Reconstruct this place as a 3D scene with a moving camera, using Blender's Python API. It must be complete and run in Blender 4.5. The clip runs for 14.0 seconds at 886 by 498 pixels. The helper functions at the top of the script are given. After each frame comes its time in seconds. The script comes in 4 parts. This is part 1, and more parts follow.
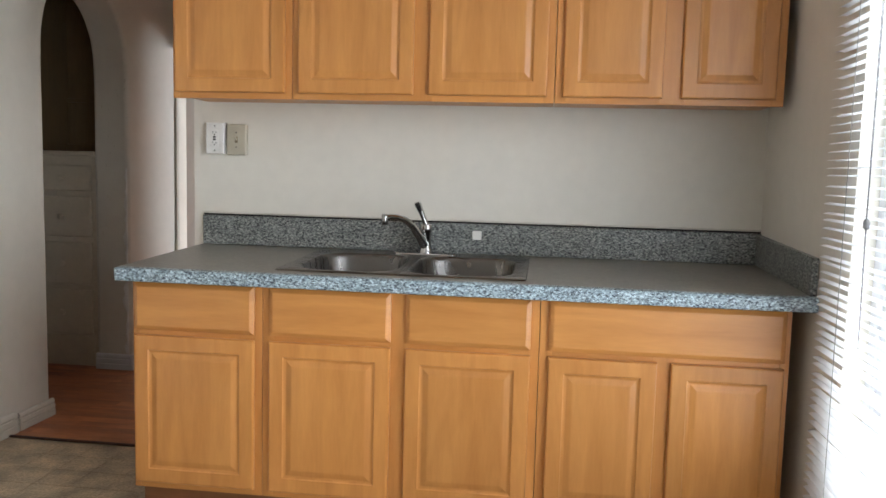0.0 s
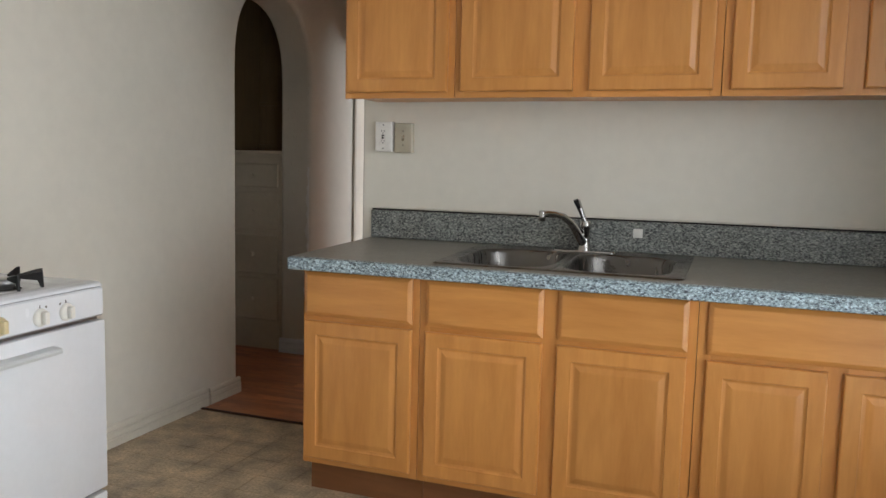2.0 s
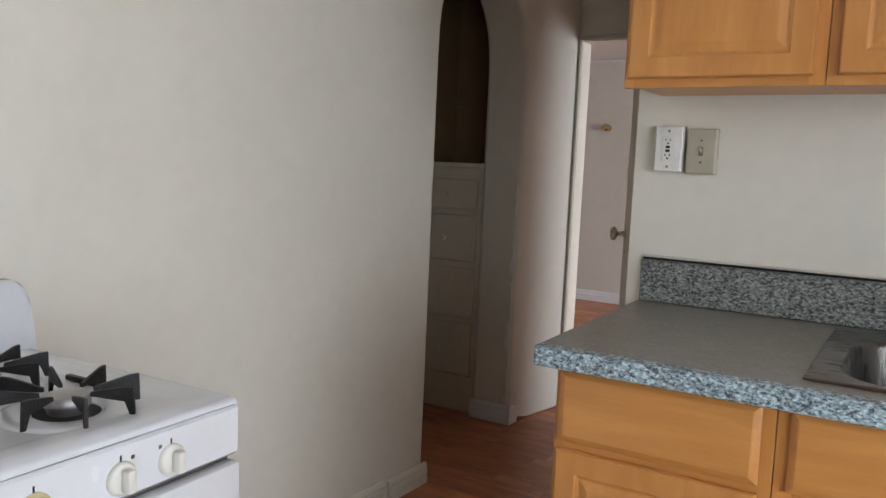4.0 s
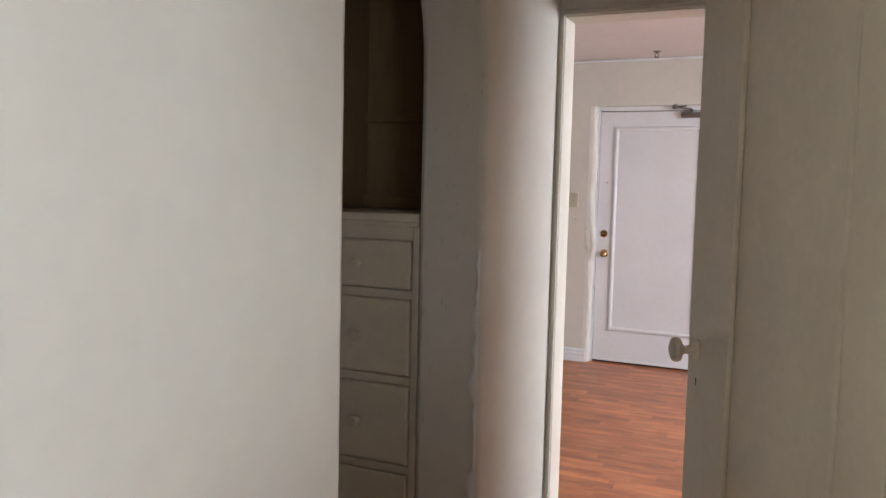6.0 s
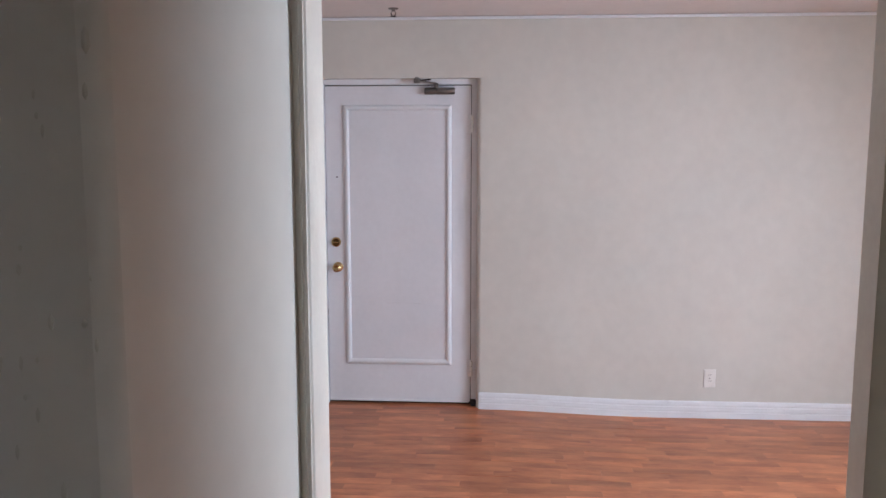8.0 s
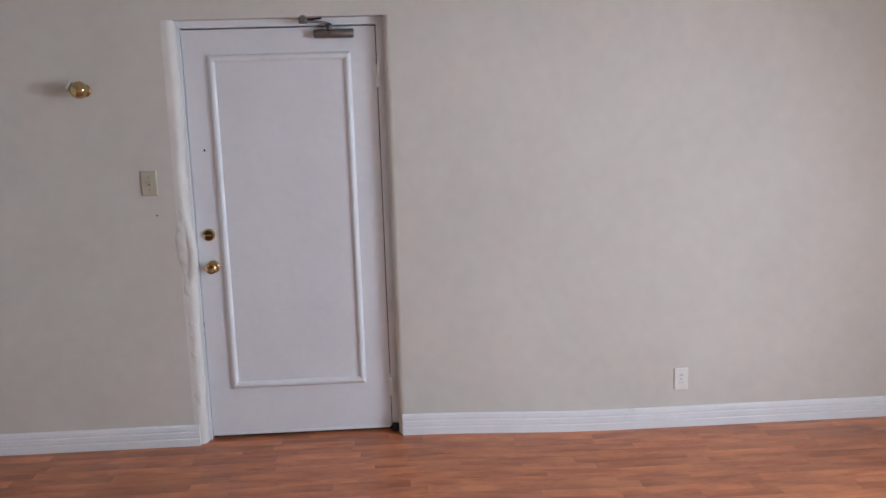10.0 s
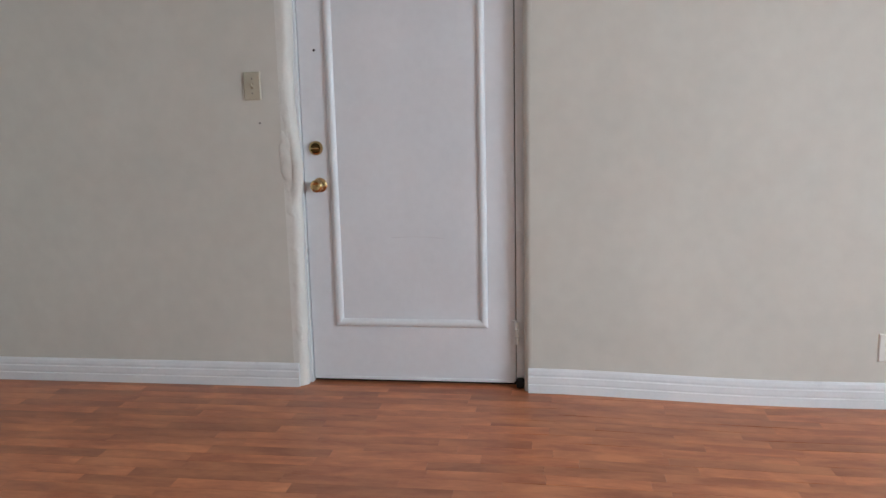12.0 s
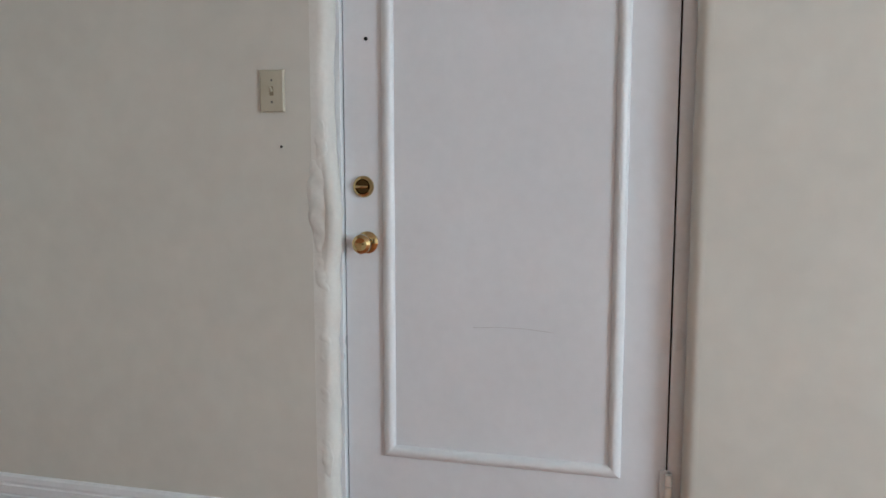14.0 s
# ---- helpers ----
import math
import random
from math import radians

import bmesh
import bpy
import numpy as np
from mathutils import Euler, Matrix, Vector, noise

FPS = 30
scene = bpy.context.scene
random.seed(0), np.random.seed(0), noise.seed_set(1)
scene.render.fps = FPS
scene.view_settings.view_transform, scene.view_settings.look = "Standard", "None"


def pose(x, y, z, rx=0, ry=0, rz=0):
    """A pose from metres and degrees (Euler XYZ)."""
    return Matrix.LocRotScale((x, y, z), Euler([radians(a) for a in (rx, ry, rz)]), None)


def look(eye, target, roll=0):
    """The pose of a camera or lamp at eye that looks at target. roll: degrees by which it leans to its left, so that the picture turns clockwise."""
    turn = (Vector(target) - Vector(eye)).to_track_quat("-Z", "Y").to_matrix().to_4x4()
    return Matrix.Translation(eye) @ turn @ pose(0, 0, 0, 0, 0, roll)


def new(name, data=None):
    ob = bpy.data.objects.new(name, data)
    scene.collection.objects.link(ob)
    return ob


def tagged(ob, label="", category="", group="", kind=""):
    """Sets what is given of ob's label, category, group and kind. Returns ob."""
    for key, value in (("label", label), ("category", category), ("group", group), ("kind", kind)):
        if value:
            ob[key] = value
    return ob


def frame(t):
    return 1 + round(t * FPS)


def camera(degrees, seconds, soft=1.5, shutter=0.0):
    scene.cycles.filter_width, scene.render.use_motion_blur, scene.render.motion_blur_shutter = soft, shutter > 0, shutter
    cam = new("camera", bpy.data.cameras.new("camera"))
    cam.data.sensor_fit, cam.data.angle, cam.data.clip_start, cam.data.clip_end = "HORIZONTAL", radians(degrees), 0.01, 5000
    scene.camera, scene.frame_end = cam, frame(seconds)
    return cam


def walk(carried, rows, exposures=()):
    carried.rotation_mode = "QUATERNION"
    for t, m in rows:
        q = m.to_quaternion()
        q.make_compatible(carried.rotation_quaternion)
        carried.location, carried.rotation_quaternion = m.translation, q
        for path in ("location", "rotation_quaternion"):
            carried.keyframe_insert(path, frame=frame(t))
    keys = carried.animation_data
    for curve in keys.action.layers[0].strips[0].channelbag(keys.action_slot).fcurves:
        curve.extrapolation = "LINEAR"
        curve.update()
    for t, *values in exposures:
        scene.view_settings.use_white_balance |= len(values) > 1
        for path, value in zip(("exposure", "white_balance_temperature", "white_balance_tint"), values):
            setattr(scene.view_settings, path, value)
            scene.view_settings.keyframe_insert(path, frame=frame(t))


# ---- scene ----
cam = camera(58.2, 14.0)
PATH = [
    (0, (0.339, -0.091, 1.27), (0.083, 1.883, 1.072), 1.5),
    (0.5, (0.451, -0.123, 1.25), (0.311, 1.863, 1.06), 1.1),
    (1, (0.501, -0.135, 1.268), (0.271, 1.84, 1.054), 0.5),
    (1.5, (0.467, -0.144, 1.267), (0.006, 1.791, 1.054), 0.7),
    (1.6, (0.458, -0.145, 1.264), (-0.056, 1.776, 1.053), 0.8),
    (2, (0.424, -0.098, 1.26), (-0.264, 1.768, 1.05), 1.4),
    (2.5, (0.289, 0.043, 1.258), (-0.599, 1.822, 1.04), 1.5),
    (3, (0.058, 0.254, 1.292), (-0.872, 2.012, 1.076), 1.5),
    (3.5, (-0.149, 0.53, 1.292), (-1.207, 2.214, 1.079), 1.9),
    (4, (-0.373, 0.827, 1.294), (-1.421, 2.519, 1.091), 2.6),
    (4.2, (-0.468, 0.947, 1.302), (-1.512, 2.642, 1.104), 2.3),
    (6.3, (-1.387, 2.402, 1.452), (-2.125, 4.253, 1.286), 1.6),
    (6.5, (-1.453, 2.545, 1.477), (-2.119, 4.423, 1.303), 1.7),
    (7, (-1.63, 2.918, 1.497), (-2.032, 4.868, 1.309), 0.2),
    (7.5, (-1.743, 3.271, 1.531), (-1.927, 5.253, 1.337), 0.0),
    (8, (-1.764, 3.622, 1.635), (-1.889, 5.603, 1.39), 0.0),
    (8.5, (-1.802, 3.986, 1.705), (-1.922, 5.96, 1.408), -1.2),
    (9, (-1.821, 4.305, 1.703), (-1.772, 6.281, 1.403), -2.1),
    (9.2, (-1.859, 4.408, 1.72), (-1.747, 6.379, 1.396), -1.9),
    (11.3, (-1.71, 4.988, 1.289), (-1.78, 6.959, 0.956), -0.7),
    (11.5, (-1.713, 5.054, 1.273), (-1.853, 7.019, 0.929), -0.9),
    (12, (-1.74, 5.253, 1.206), (-2.016, 7.204, 0.863), -1.3),
    (12.5, (-1.764, 5.512, 1.148), (-2.051, 7.459, 0.793), -1.2),
    (13, (-1.754, 5.821, 1.107), (-2.08, 7.773, 0.817), 0.1),
    (13.5, (-1.807, 6.158, 1.082), (-2.209, 8.103, 0.853), 0.1),
    (14, (-1.978, 6.463, 1.145), (-2.469, 8.388, 0.912), 0.0),
]
walk(
    cam,
    [(t, look(eye, target, roll)) for t, eye, target, roll in PATH],
    exposures=[
        (0.0, -1.08, 6350, 10), (0.3, -1.82, 6300, 12), (0.5, -2.25, 6350, 13), (1.0, -2.95, 6150, 15), (1.2, -2.7, 6300, 13), (1.5, -2.1, 6900, 11), (2.0, -1.44, 6600, 9),
        (2.5, -1.28, 6450, 10), (4.2, -1.32, 6300, 11), (6.3, -0.62, 6350, 11), (7.0, -0.41, 6050, 13), (7.5, -0.62, 5850, 13), (8.0, -1.05, 5700, 12), (9.2, -1.2, 5650, 11),
        (11.3, -1.12, 5800, 4), (13.0, -1.12, 5800, 1), (14.0, -1.1, 5800, -1),
    ],
)

# ---- light ----
world = bpy.data.worlds.new("world")
scene.world = world
world.use_nodes = True
wn = world.node_tree
sky = wn.nodes.new("ShaderNodeTexSky")
sky.sky_type, sky.sun_disc = "NISHITA", False
sky.sun_elevation, sky.sun_rotation = radians(48), radians(120)
sky.air_density, sky.dust_density = 1.0, 3.0
wn.links.new(sky.outputs[0], wn.nodes["Background"].inputs[0])
wn.nodes["Background"].inputs[1].default_value = 0.15

sun = new("sun", bpy.data.lights.new("sun", "SUN"))
sun.data.energy, sun.data.angle, sun.data.color = 2.6, radians(14), (1, 0.96, 0.9)
sun.matrix_world = look((6, -3.5, 8), (0, 0, 0))


def window_light(name, eye, target, w, h, power, color, spread=180):
    lamp = new(name, bpy.data.lights.new(name, "AREA"))
    lamp.data.shape, lamp.data.size, lamp.data.size_y = "RECTANGLE", w, h
    lamp.data.energy, lamp.data.color, lamp.data.spread = power, color, radians(spread)
    lamp.matrix_world = look(eye, target)
    return lamp


window_light("window_daylight_kitchen", (1.330, 0.64, 1.25), (0, 0.64, 1.20), 3.0, 1.92, 196, (0.90, 0.95, 1.0))
window_light("window_daylight_living", (2.05, 5.83, 1.42), (0.55, 5.84, 0.92), 1.5, 1.3, 222, (0.86, 0.93, 1.0), 132)


# ---- materials ----
def mat(name, color, rough=0.5, metal=0.0, var=0.12, scale=6.0, bump=0.0, bump_scale=60.0, stretch=(1, 1, 1), coat=0.0, fine=0.0, per_object=0.0):
    """Base colour with two scales of variation, roughness wear and fine relief."""
    m = bpy.data.materials.new(name)
    m.use_nodes = True
    t = m.node_tree
    b = t.nodes["Principled BSDF"]
    b.inputs["Metallic"].default_value = metal
    b.inputs["Coat Weight"].default_value = coat
    co = t.nodes.new("ShaderNodeTexCoord")
    mp = t.nodes.new("ShaderNodeMapping")
    mp.inputs["Scale"].default_value = stretch
    if per_object:
        place, shift = t.nodes.new("ShaderNodeObjectInfo"), t.nodes.new("ShaderNodeVectorMath")
        t.links.new(co.outputs["Object"], shift.inputs[0])
        t.links.new(place.outputs["Location"], shift.inputs[1])
        t.links.new(shift.outputs[0], mp.inputs["Vector"])
    else:
        t.links.new(co.outputs["Object"], mp.inputs["Vector"])

    def noise_tex(s, detail=4.0):
        n = t.nodes.new("ShaderNodeTexNoise")
        n.inputs["Scale"].default_value, n.inputs["Detail"].default_value = s, detail
        t.links.new(mp.outputs[0], n.inputs["Vector"])
        return n

    def ramp(src, lo, hi, a=0.3, z=0.7):
        r = t.nodes.new("ShaderNodeMapRange")
        r.inputs[1].default_value, r.inputs[2].default_value, r.inputs[3].default_value, r.inputs[4].default_value = a, z, lo, hi
        t.links.new(src, r.inputs[0])
        return r.outputs[0]

    big = noise_tex(scale)
    small = noise_tex(scale * 11)
    mul = t.nodes.new("ShaderNodeMath")
    mul.operation = "MULTIPLY"
    t.links.new(ramp(big.outputs[0], 1 - var, 1 + var * 0.5), mul.inputs[0])
    t.links.new(ramp(small.outputs[0], 1 - var * 0.5 - fine, 1 + var * 0.3 + fine), mul.inputs[1])
    value = mul.outputs[0]
    if per_object:
        oi = t.nodes.new("ShaderNodeObjectInfo")
        m2 = t.nodes.new("ShaderNodeMath")
        m2.operation = "MULTIPLY"
        t.links.new(ramp(oi.outputs["Random"], 1 - per_object, 1 + per_object, 0, 1), m2.inputs[0])
        t.links.new(value, m2.inputs[1])
        value = m2.outputs[0]
    vm = t.nodes.new("ShaderNodeVectorMath")
    vm.operation = "SCALE"
    vm.inputs[0].default_value = color
    t.links.new(value, vm.inputs["Scale"])
    t.links.new(vm.outputs[0], b.inputs["Base Color"])
    t.links.new(ramp(big.outputs[0], max(rough - 0.08, 0.02), min(rough + 0.1, 1)), b.inputs["Roughness"])
    if bump:
        bn = noise_tex(bump_scale, 5)
        bp = t.nodes.new("ShaderNodeBump")
        bp.inputs["Strength"].default_value, bp.inputs["Distance"].default_value = bump, 0.004
        t.links.new(bn.outputs[0], bp.inputs["Height"])
        t.links.new(bp.outputs[0], b.inputs["Normal"])
    return m


def wood_mat(name, dark, light, stretch, rough, scale, coat=0.15, per_object=0.12, bump=0.08):
    m = bpy.data.materials.new(name)
    m.use_nodes = True
    t = m.node_tree
    b = t.nodes["Principled BSDF"]
    b.inputs["Coat Weight"].default_value, b.inputs["Coat Roughness"].default_value = coat, 0.25
    co = t.nodes.new("ShaderNodeTexCoord")
    oi = t.nodes.new("ShaderNodeObjectInfo")
    add = t.nodes.new("ShaderNodeVectorMath")
    add.operation = "MULTIPLY_ADD"
    add.inputs[1].default_value = (7, 7, 7)
    geo = t.nodes.new("ShaderNodeNewGeometry")
    rnd = t.nodes.new("ShaderNodeMath")
    rnd.operation = "ADD"
    t.links.new(oi.outputs["Random"], rnd.inputs[0])
    t.links.new(geo.outputs["Random Per Island"], rnd.inputs[1])
    fra = t.nodes.new("ShaderNodeMath")
    fra.operation = "FRACT"
    t.links.new(rnd.outputs[0], fra.inputs[0])
    t.links.new(fra.outputs[0], add.inputs[0])
    t.links.new(co.outputs["Object"], add.inputs[2])
    mp = t.nodes.new("ShaderNodeMapping")
    mp.inputs["Scale"].default_value = stretch
    t.links.new(add.outputs[0], mp.inputs["Vector"])
    n1 = t.nodes.new("ShaderNodeTexNoise")
    n1.inputs["Scale"].default_value, n1.inputs["Detail"].default_value, n1.inputs["Distortion"].default_value = scale, 6, 0.6
    n2 = t.nodes.new("ShaderNodeTexNoise")
    n2.inputs["Scale"].default_value, n2.inputs["Detail"].default_value = scale * 7, 3
    for n in (n1, n2):
        t.links.new(mp.outputs[0], n.inputs["Vector"])
    mix = t.nodes.new("ShaderNodeMix")
    mix.inputs[0].default_value = 0.2
    t.links.new(n1.outputs[0], mix.inputs[2])
    t.links.new(n2.outputs[0], mix.inputs[3])
    cr = t.nodes.new("ShaderNodeValToRGB")
    cr.color_ramp.elements[0].position, cr.color_ramp.elements[1].position = 0.22, 0.72
    cr.color_ramp.elements[0].color, cr.color_ramp.elements[1].color = (*dark, 1), (*light, 1)
    t.links.new(mix.outputs[0], cr.inputs[0])
    r = t.nodes.new("ShaderNodeMapRange")
    r.inputs[3].default_value, r.inputs[4].default_value = 1 - per_object, 1 + per_object
    t.links.new(fra.outputs[0], r.inputs[0])
    vm = t.nodes.new("ShaderNodeVectorMath")
    vm.operation = "SCALE"
    t.links.new(cr.outputs[0], vm.inputs[0])
    t.links.new(r.outputs[0], vm.inputs["Scale"])
    t.links.new(vm.outputs[0], b.inputs["Base Color"])
    rr = t.nodes.new("ShaderNodeMapRange")
    rr.inputs[3].default_value, rr.inputs[4].default_value = rough - 0.07, rough + 0.1
    t.links.new(n1.outputs[0], rr.inputs[0])
    t.links.new(rr.outputs[0], b.inputs["Roughness"])
    bp = t.nodes.new("ShaderNodeBump")
    bp.inputs["Strength"].default_value, bp.inputs["Distance"].default_value = bump, 0.002
    t.links.new(n2.outputs[0], bp.inputs["Height"])
    t.links.new(bp.outputs[0], b.inputs["Normal"])
    return m


def speckle_mat(name, lift=1.0, tint=(1, 1, 1), calm=0.0):
    """Grey-blue laminate with white, black and teal flecks."""
    m = bpy.data.materials.new(name)
    m.use_nodes = True
    t = m.node_tree
    b = t.nodes["Principled BSDF"]
    b.inputs["Roughness"].default_value = 0.33
    co = t.nodes.new("ShaderNodeTexCoord")
    mp = t.nodes.new("ShaderNodeMapping")
    mp.inputs["Scale"].default_value = (0.72, 1, 1.1)
    t.links.new(co.outputs["Object"], mp.inputs["Vector"])
    wn_ = t.nodes.new("ShaderNodeTexNoise")
    wn_.inputs["Scale"].default_value, wn_.inputs["Detail"].default_value = 135, 3
    v = t.nodes.new("ShaderNodeTexVoronoi")
    v.inputs["Scale"].default_value = 260
    n2 = t.nodes.new("ShaderNodeTexNoise")
    n2.inputs["Scale"].default_value, n2.inputs["Detail"].default_value = 18, 2
    for n in (wn_, v, n2):
        t.links.new(mp.outputs[0], n.inputs["Vector"])
    cr = t.nodes.new("ShaderNodeValToRGB")
    e = cr.color_ramp.elements
    e[0].position, e[0].color = 0.33, (0.05, 0.055, 0.065, 1)
    e[1].position, e[1].color = 0.68, (0.60, 0.62, 0.60, 1)
    for p, c in ((0.41, (0.14, 0.15, 0.155, 1)), (0.46, (0.25, 0.27, 0.275, 1)), (0.55, (0.31, 0.345, 0.35, 1)), (0.61, (0.42, 0.46, 0.45, 1))):
        k = e.new(p)
        k.color = c
    for k in e:
        k.color = [v + (m - v) * calm for v, m in zip(k.color, (0.28, 0.29, 0.285, 1))]
    mix = t.nodes.new("ShaderNodeMix")
    mix.inputs[0].default_value = 0.28
    t.links.new(wn_.outputs[0], mix.inputs[2])
    sep = t.nodes.new("ShaderNodeSeparateColor")
    t.links.new(v.outputs["Color"], sep.inputs[0])
    t.links.new(sep.outputs[0], mix.inputs[3])
    t.links.new(mix.outputs[0], cr.inputs[0])
    r = t.nodes.new("ShaderNodeMapRange")
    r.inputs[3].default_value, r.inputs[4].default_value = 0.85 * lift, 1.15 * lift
    t.links.new(n2.outputs[0], r.inputs[0])
    vm = t.nodes.new("ShaderNodeVectorMath")
    vm.operation = "SCALE"
    t.links.new(cr.outputs[0], vm.inputs[0])
    t.links.new(r.outputs[0], vm.inputs["Scale"])
    tn = t.nodes.new("ShaderNodeVectorMath")
    tn.operation = "MULTIPLY"
    tn.inputs[1].default_value = tint
    t.links.new(vm.outputs[0], tn.inputs[0])
    t.links.new(tn.outputs[0], b.inputs["Base Color"])
    return m


M_WALL = mat("wall_paint", (0.775, 0.737, 0.655), 0.6, var=0.05, scale=1.6, bump=0.4, bump_scale=5)
M_WALL_L = mat("living_wall_paint", (0.645, 0.622, 0.565), 0.56, var=0.06, scale=1.4, bump=0.4, bump_scale=5)
# paler than the wall: light on the window-facing edge put into the colour
M_EDGE = mat("lit_pale_plaster", (0.75, 0.735, 0.69), 0.55, var=0.06, scale=8, bump=0.6, bump_scale=24)
M_LUMPY = mat("thick_old_paint", (0.72, 0.68, 0.58), 0.42, var=0.08, scale=5, bump=0.9, bump_scale=26)
M_CEIL = mat("ceiling_paint", (0.80, 0.76, 0.74), 0.8, var=0.04, scale=2, bump=0.2, bump_scale=40)
M_TRIM = mat("white_trim_enamel", (0.80, 0.815, 0.835), 0.35, var=0.05, scale=7, bump=0.12, bump_scale=30)
M_TRIM_K = mat("cream_trim_enamel", (0.74, 0.70, 0.61), 0.4, var=0.07, scale=7, bump=0.3, bump_scale=30)
M_DOOR = mat("door_white_paint", (0.765, 0.77, 0.80), 0.38, var=0.04, scale=3, bump=0.12, bump_scale=40)
M_OLDCREAM = mat("old_cream_paint", (0.70, 0.62, 0.49), 0.45, var=0.08, scale=4, bump=0.3, bump_scale=30)
M_MAPLE = wood_mat("maple_cabinet", (0.52, 0.207, 0.049), (0.70, 0.322, 0.089), (6, 6, 0.8), 0.36, 3.0, 0.25, 0.07)
M_MAPLE_H = wood_mat("maple_cabinet_rail", (0.52, 0.207, 0.049), (0.70, 0.322, 0.089), (0.8, 6, 6), 0.36, 3.0, 0.25, 0.07)
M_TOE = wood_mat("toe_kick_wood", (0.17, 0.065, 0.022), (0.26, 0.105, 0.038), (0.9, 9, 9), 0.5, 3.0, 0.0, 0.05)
# against the splash, the top is calmer and the edge paler and bluer
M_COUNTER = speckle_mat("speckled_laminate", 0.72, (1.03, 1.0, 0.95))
M_COUNTER_TOP = speckle_mat("muted_speckled_top", 0.84, (1.08, 1.0, 0.88), 0.78)
M_COUNTER_EDGE = speckle_mat("pale_speckled_edge", 1.25, (0.86, 1.0, 1.10))
M_PLANK = wood_mat("reddish_laminate", (0.33, 0.100, 0.040), (0.60, 0.240, 0.110), (2.0, 6.5, 6.5), 0.36, 1.8, 0.0, 0.21, 0.02)
for node in M_PLANK.node_tree.nodes:
    if node.bl_idname == "ShaderNodeValToRGB":
        node.color_ramp.elements[0].position, node.color_ramp.elements[1].position = 0.36, 0.66
    elif node.bl_idname == "ShaderNodeTexNoise":
        node.inputs["Distortion"].default_value = 0.15
M_TILE = mat("vinyl_tile", (0.56, 0.435, 0.29), 0.4, var=0.5, scale=8, bump=0.1, bump_scale=60, per_object=0.06, fine=0.04)
M_GROUT = mat("vinyl_joint", (0.44, 0.35, 0.24), 0.6, var=0.2, scale=9)
M_SUB = mat("dark_subfloor", (0.06, 0.03, 0.02), 0.8, var=0.2, scale=9)
M_STEEL = mat("brushed_steel", (0.20, 0.19, 0.18), 0.30, 1.0, var=0.08, scale=12, bump=0.06, bump_scale=200, stretch=(1, 14, 1))
M_CHROME = mat("chrome", (0.50, 0.49, 0.48), 0.1, 1.0, var=0.03, scale=20)
M_BRASS = mat("polished_brass", (0.56, 0.42, 0.21), 0.10, 1.0, var=0.12, scale=25)
M_ENAMEL = mat("white_enamel", (0.74, 0.765, 0.80), 0.18, var=0.03, scale=5, coat=0.4)
M_IRON = mat("black_cast_iron", (0.010, 0.010, 0.011), 0.55, var=0.3, scale=20, bump=0.5, bump_scale=150)
M_BURNER = mat("worn_aluminium", (0.42, 0.41, 0.40), 0.38, 0.9, var=0.2, scale=30)
# brown niche boards, darkened in colour for the shade inside the alcove
M_NICHE = mat("shaded_niche_board", (0.26, 0.18, 0.09), 0.5, var=0.15, scale=5, bump=0.1, bump_scale=40, stretch=(8, 8, 1))
M_DARK = mat("dark_gap", (0.015, 0.013, 0.012), 0.8, var=0.2, scale=10)
M_KNOBW = mat("white_plastic", (0.74, 0.72, 0.66), 0.35, var=0.05, scale=12)
M_KNOBY = mat("yellowed_plastic", (0.64, 0.54, 0.31), 0.35, var=0.08, scale=12)
M_PLATE = mat("white_cover_plate", (0.82, 0.81, 0.77), 0.32, var=0.04, scale=20)
M_IVORY = mat("ivory_cover_plate", (0.48, 0.44, 0.34), 0.35, var=0.06, scale=20)
# ivory darkened to hold the shadow round a switch toggle
M_COLLAR_SHADE = mat("shaded_ivory_plastic", (0.26, 0.21, 0.14), 0.4, var=0.15, scale=40)
M_SLAT = mat("blind_slat", (0.87, 0.88, 0.89), 0.4, var=0.05, scale=9)
def translucent(m, share):
    t = m.node_tree
    out, b = t.nodes["Material Output"], t.nodes["Principled BSDF"]
    tr, mx = t.nodes.new("ShaderNodeBsdfTranslucent"), t.nodes.new("ShaderNodeMixShader")
    tr.inputs[0].default_value, mx.inputs[0].default_value = (0.93, 0.94, 0.95, 1), share
    t.links.new(b.outputs[0], mx.inputs[1])
    t.links.new(tr.outputs[0], mx.inputs[2])
    t.links.new(mx.outputs[0], out.inputs["Surface"])


translucent(M_SLAT, 0.75)
M_CORD = mat("blind_cord", (0.45, 0.44, 0.42), 0.8, var=0.1, scale=60)
M_PULL = mat("dark_cord", (0.27, 0.27, 0.28), 0.7, var=0.15, scale=60)
M_GREY = mat("grey_metal", (0.22, 0.21, 0.20), 0.35, 0.9, var=0.15, scale=25)
M_GROUND = mat("ground_asphalt", (0.06, 0.06, 0.06), 0.9, var=0.3, scale=0.5)
M_SMOKE = mat("smoked_plastic", (0.02, 0.018, 0.018), 0.15, var=0.1, scale=30)
M_SCUFF = mat("pencil_mark", (0.66, 0.64, 0.66), 0.6, var=0.2, scale=60)
glass = bpy.data.materials.new("window_glass")
glass.use_nodes = True
gb = glass.node_tree.nodes["Principled BSDF"]
gb.inputs["Transmission Weight"].default_value, gb.inputs["Roughness"].default_value, gb.inputs["IOR"].default_value = 1, 0.0, 1.45


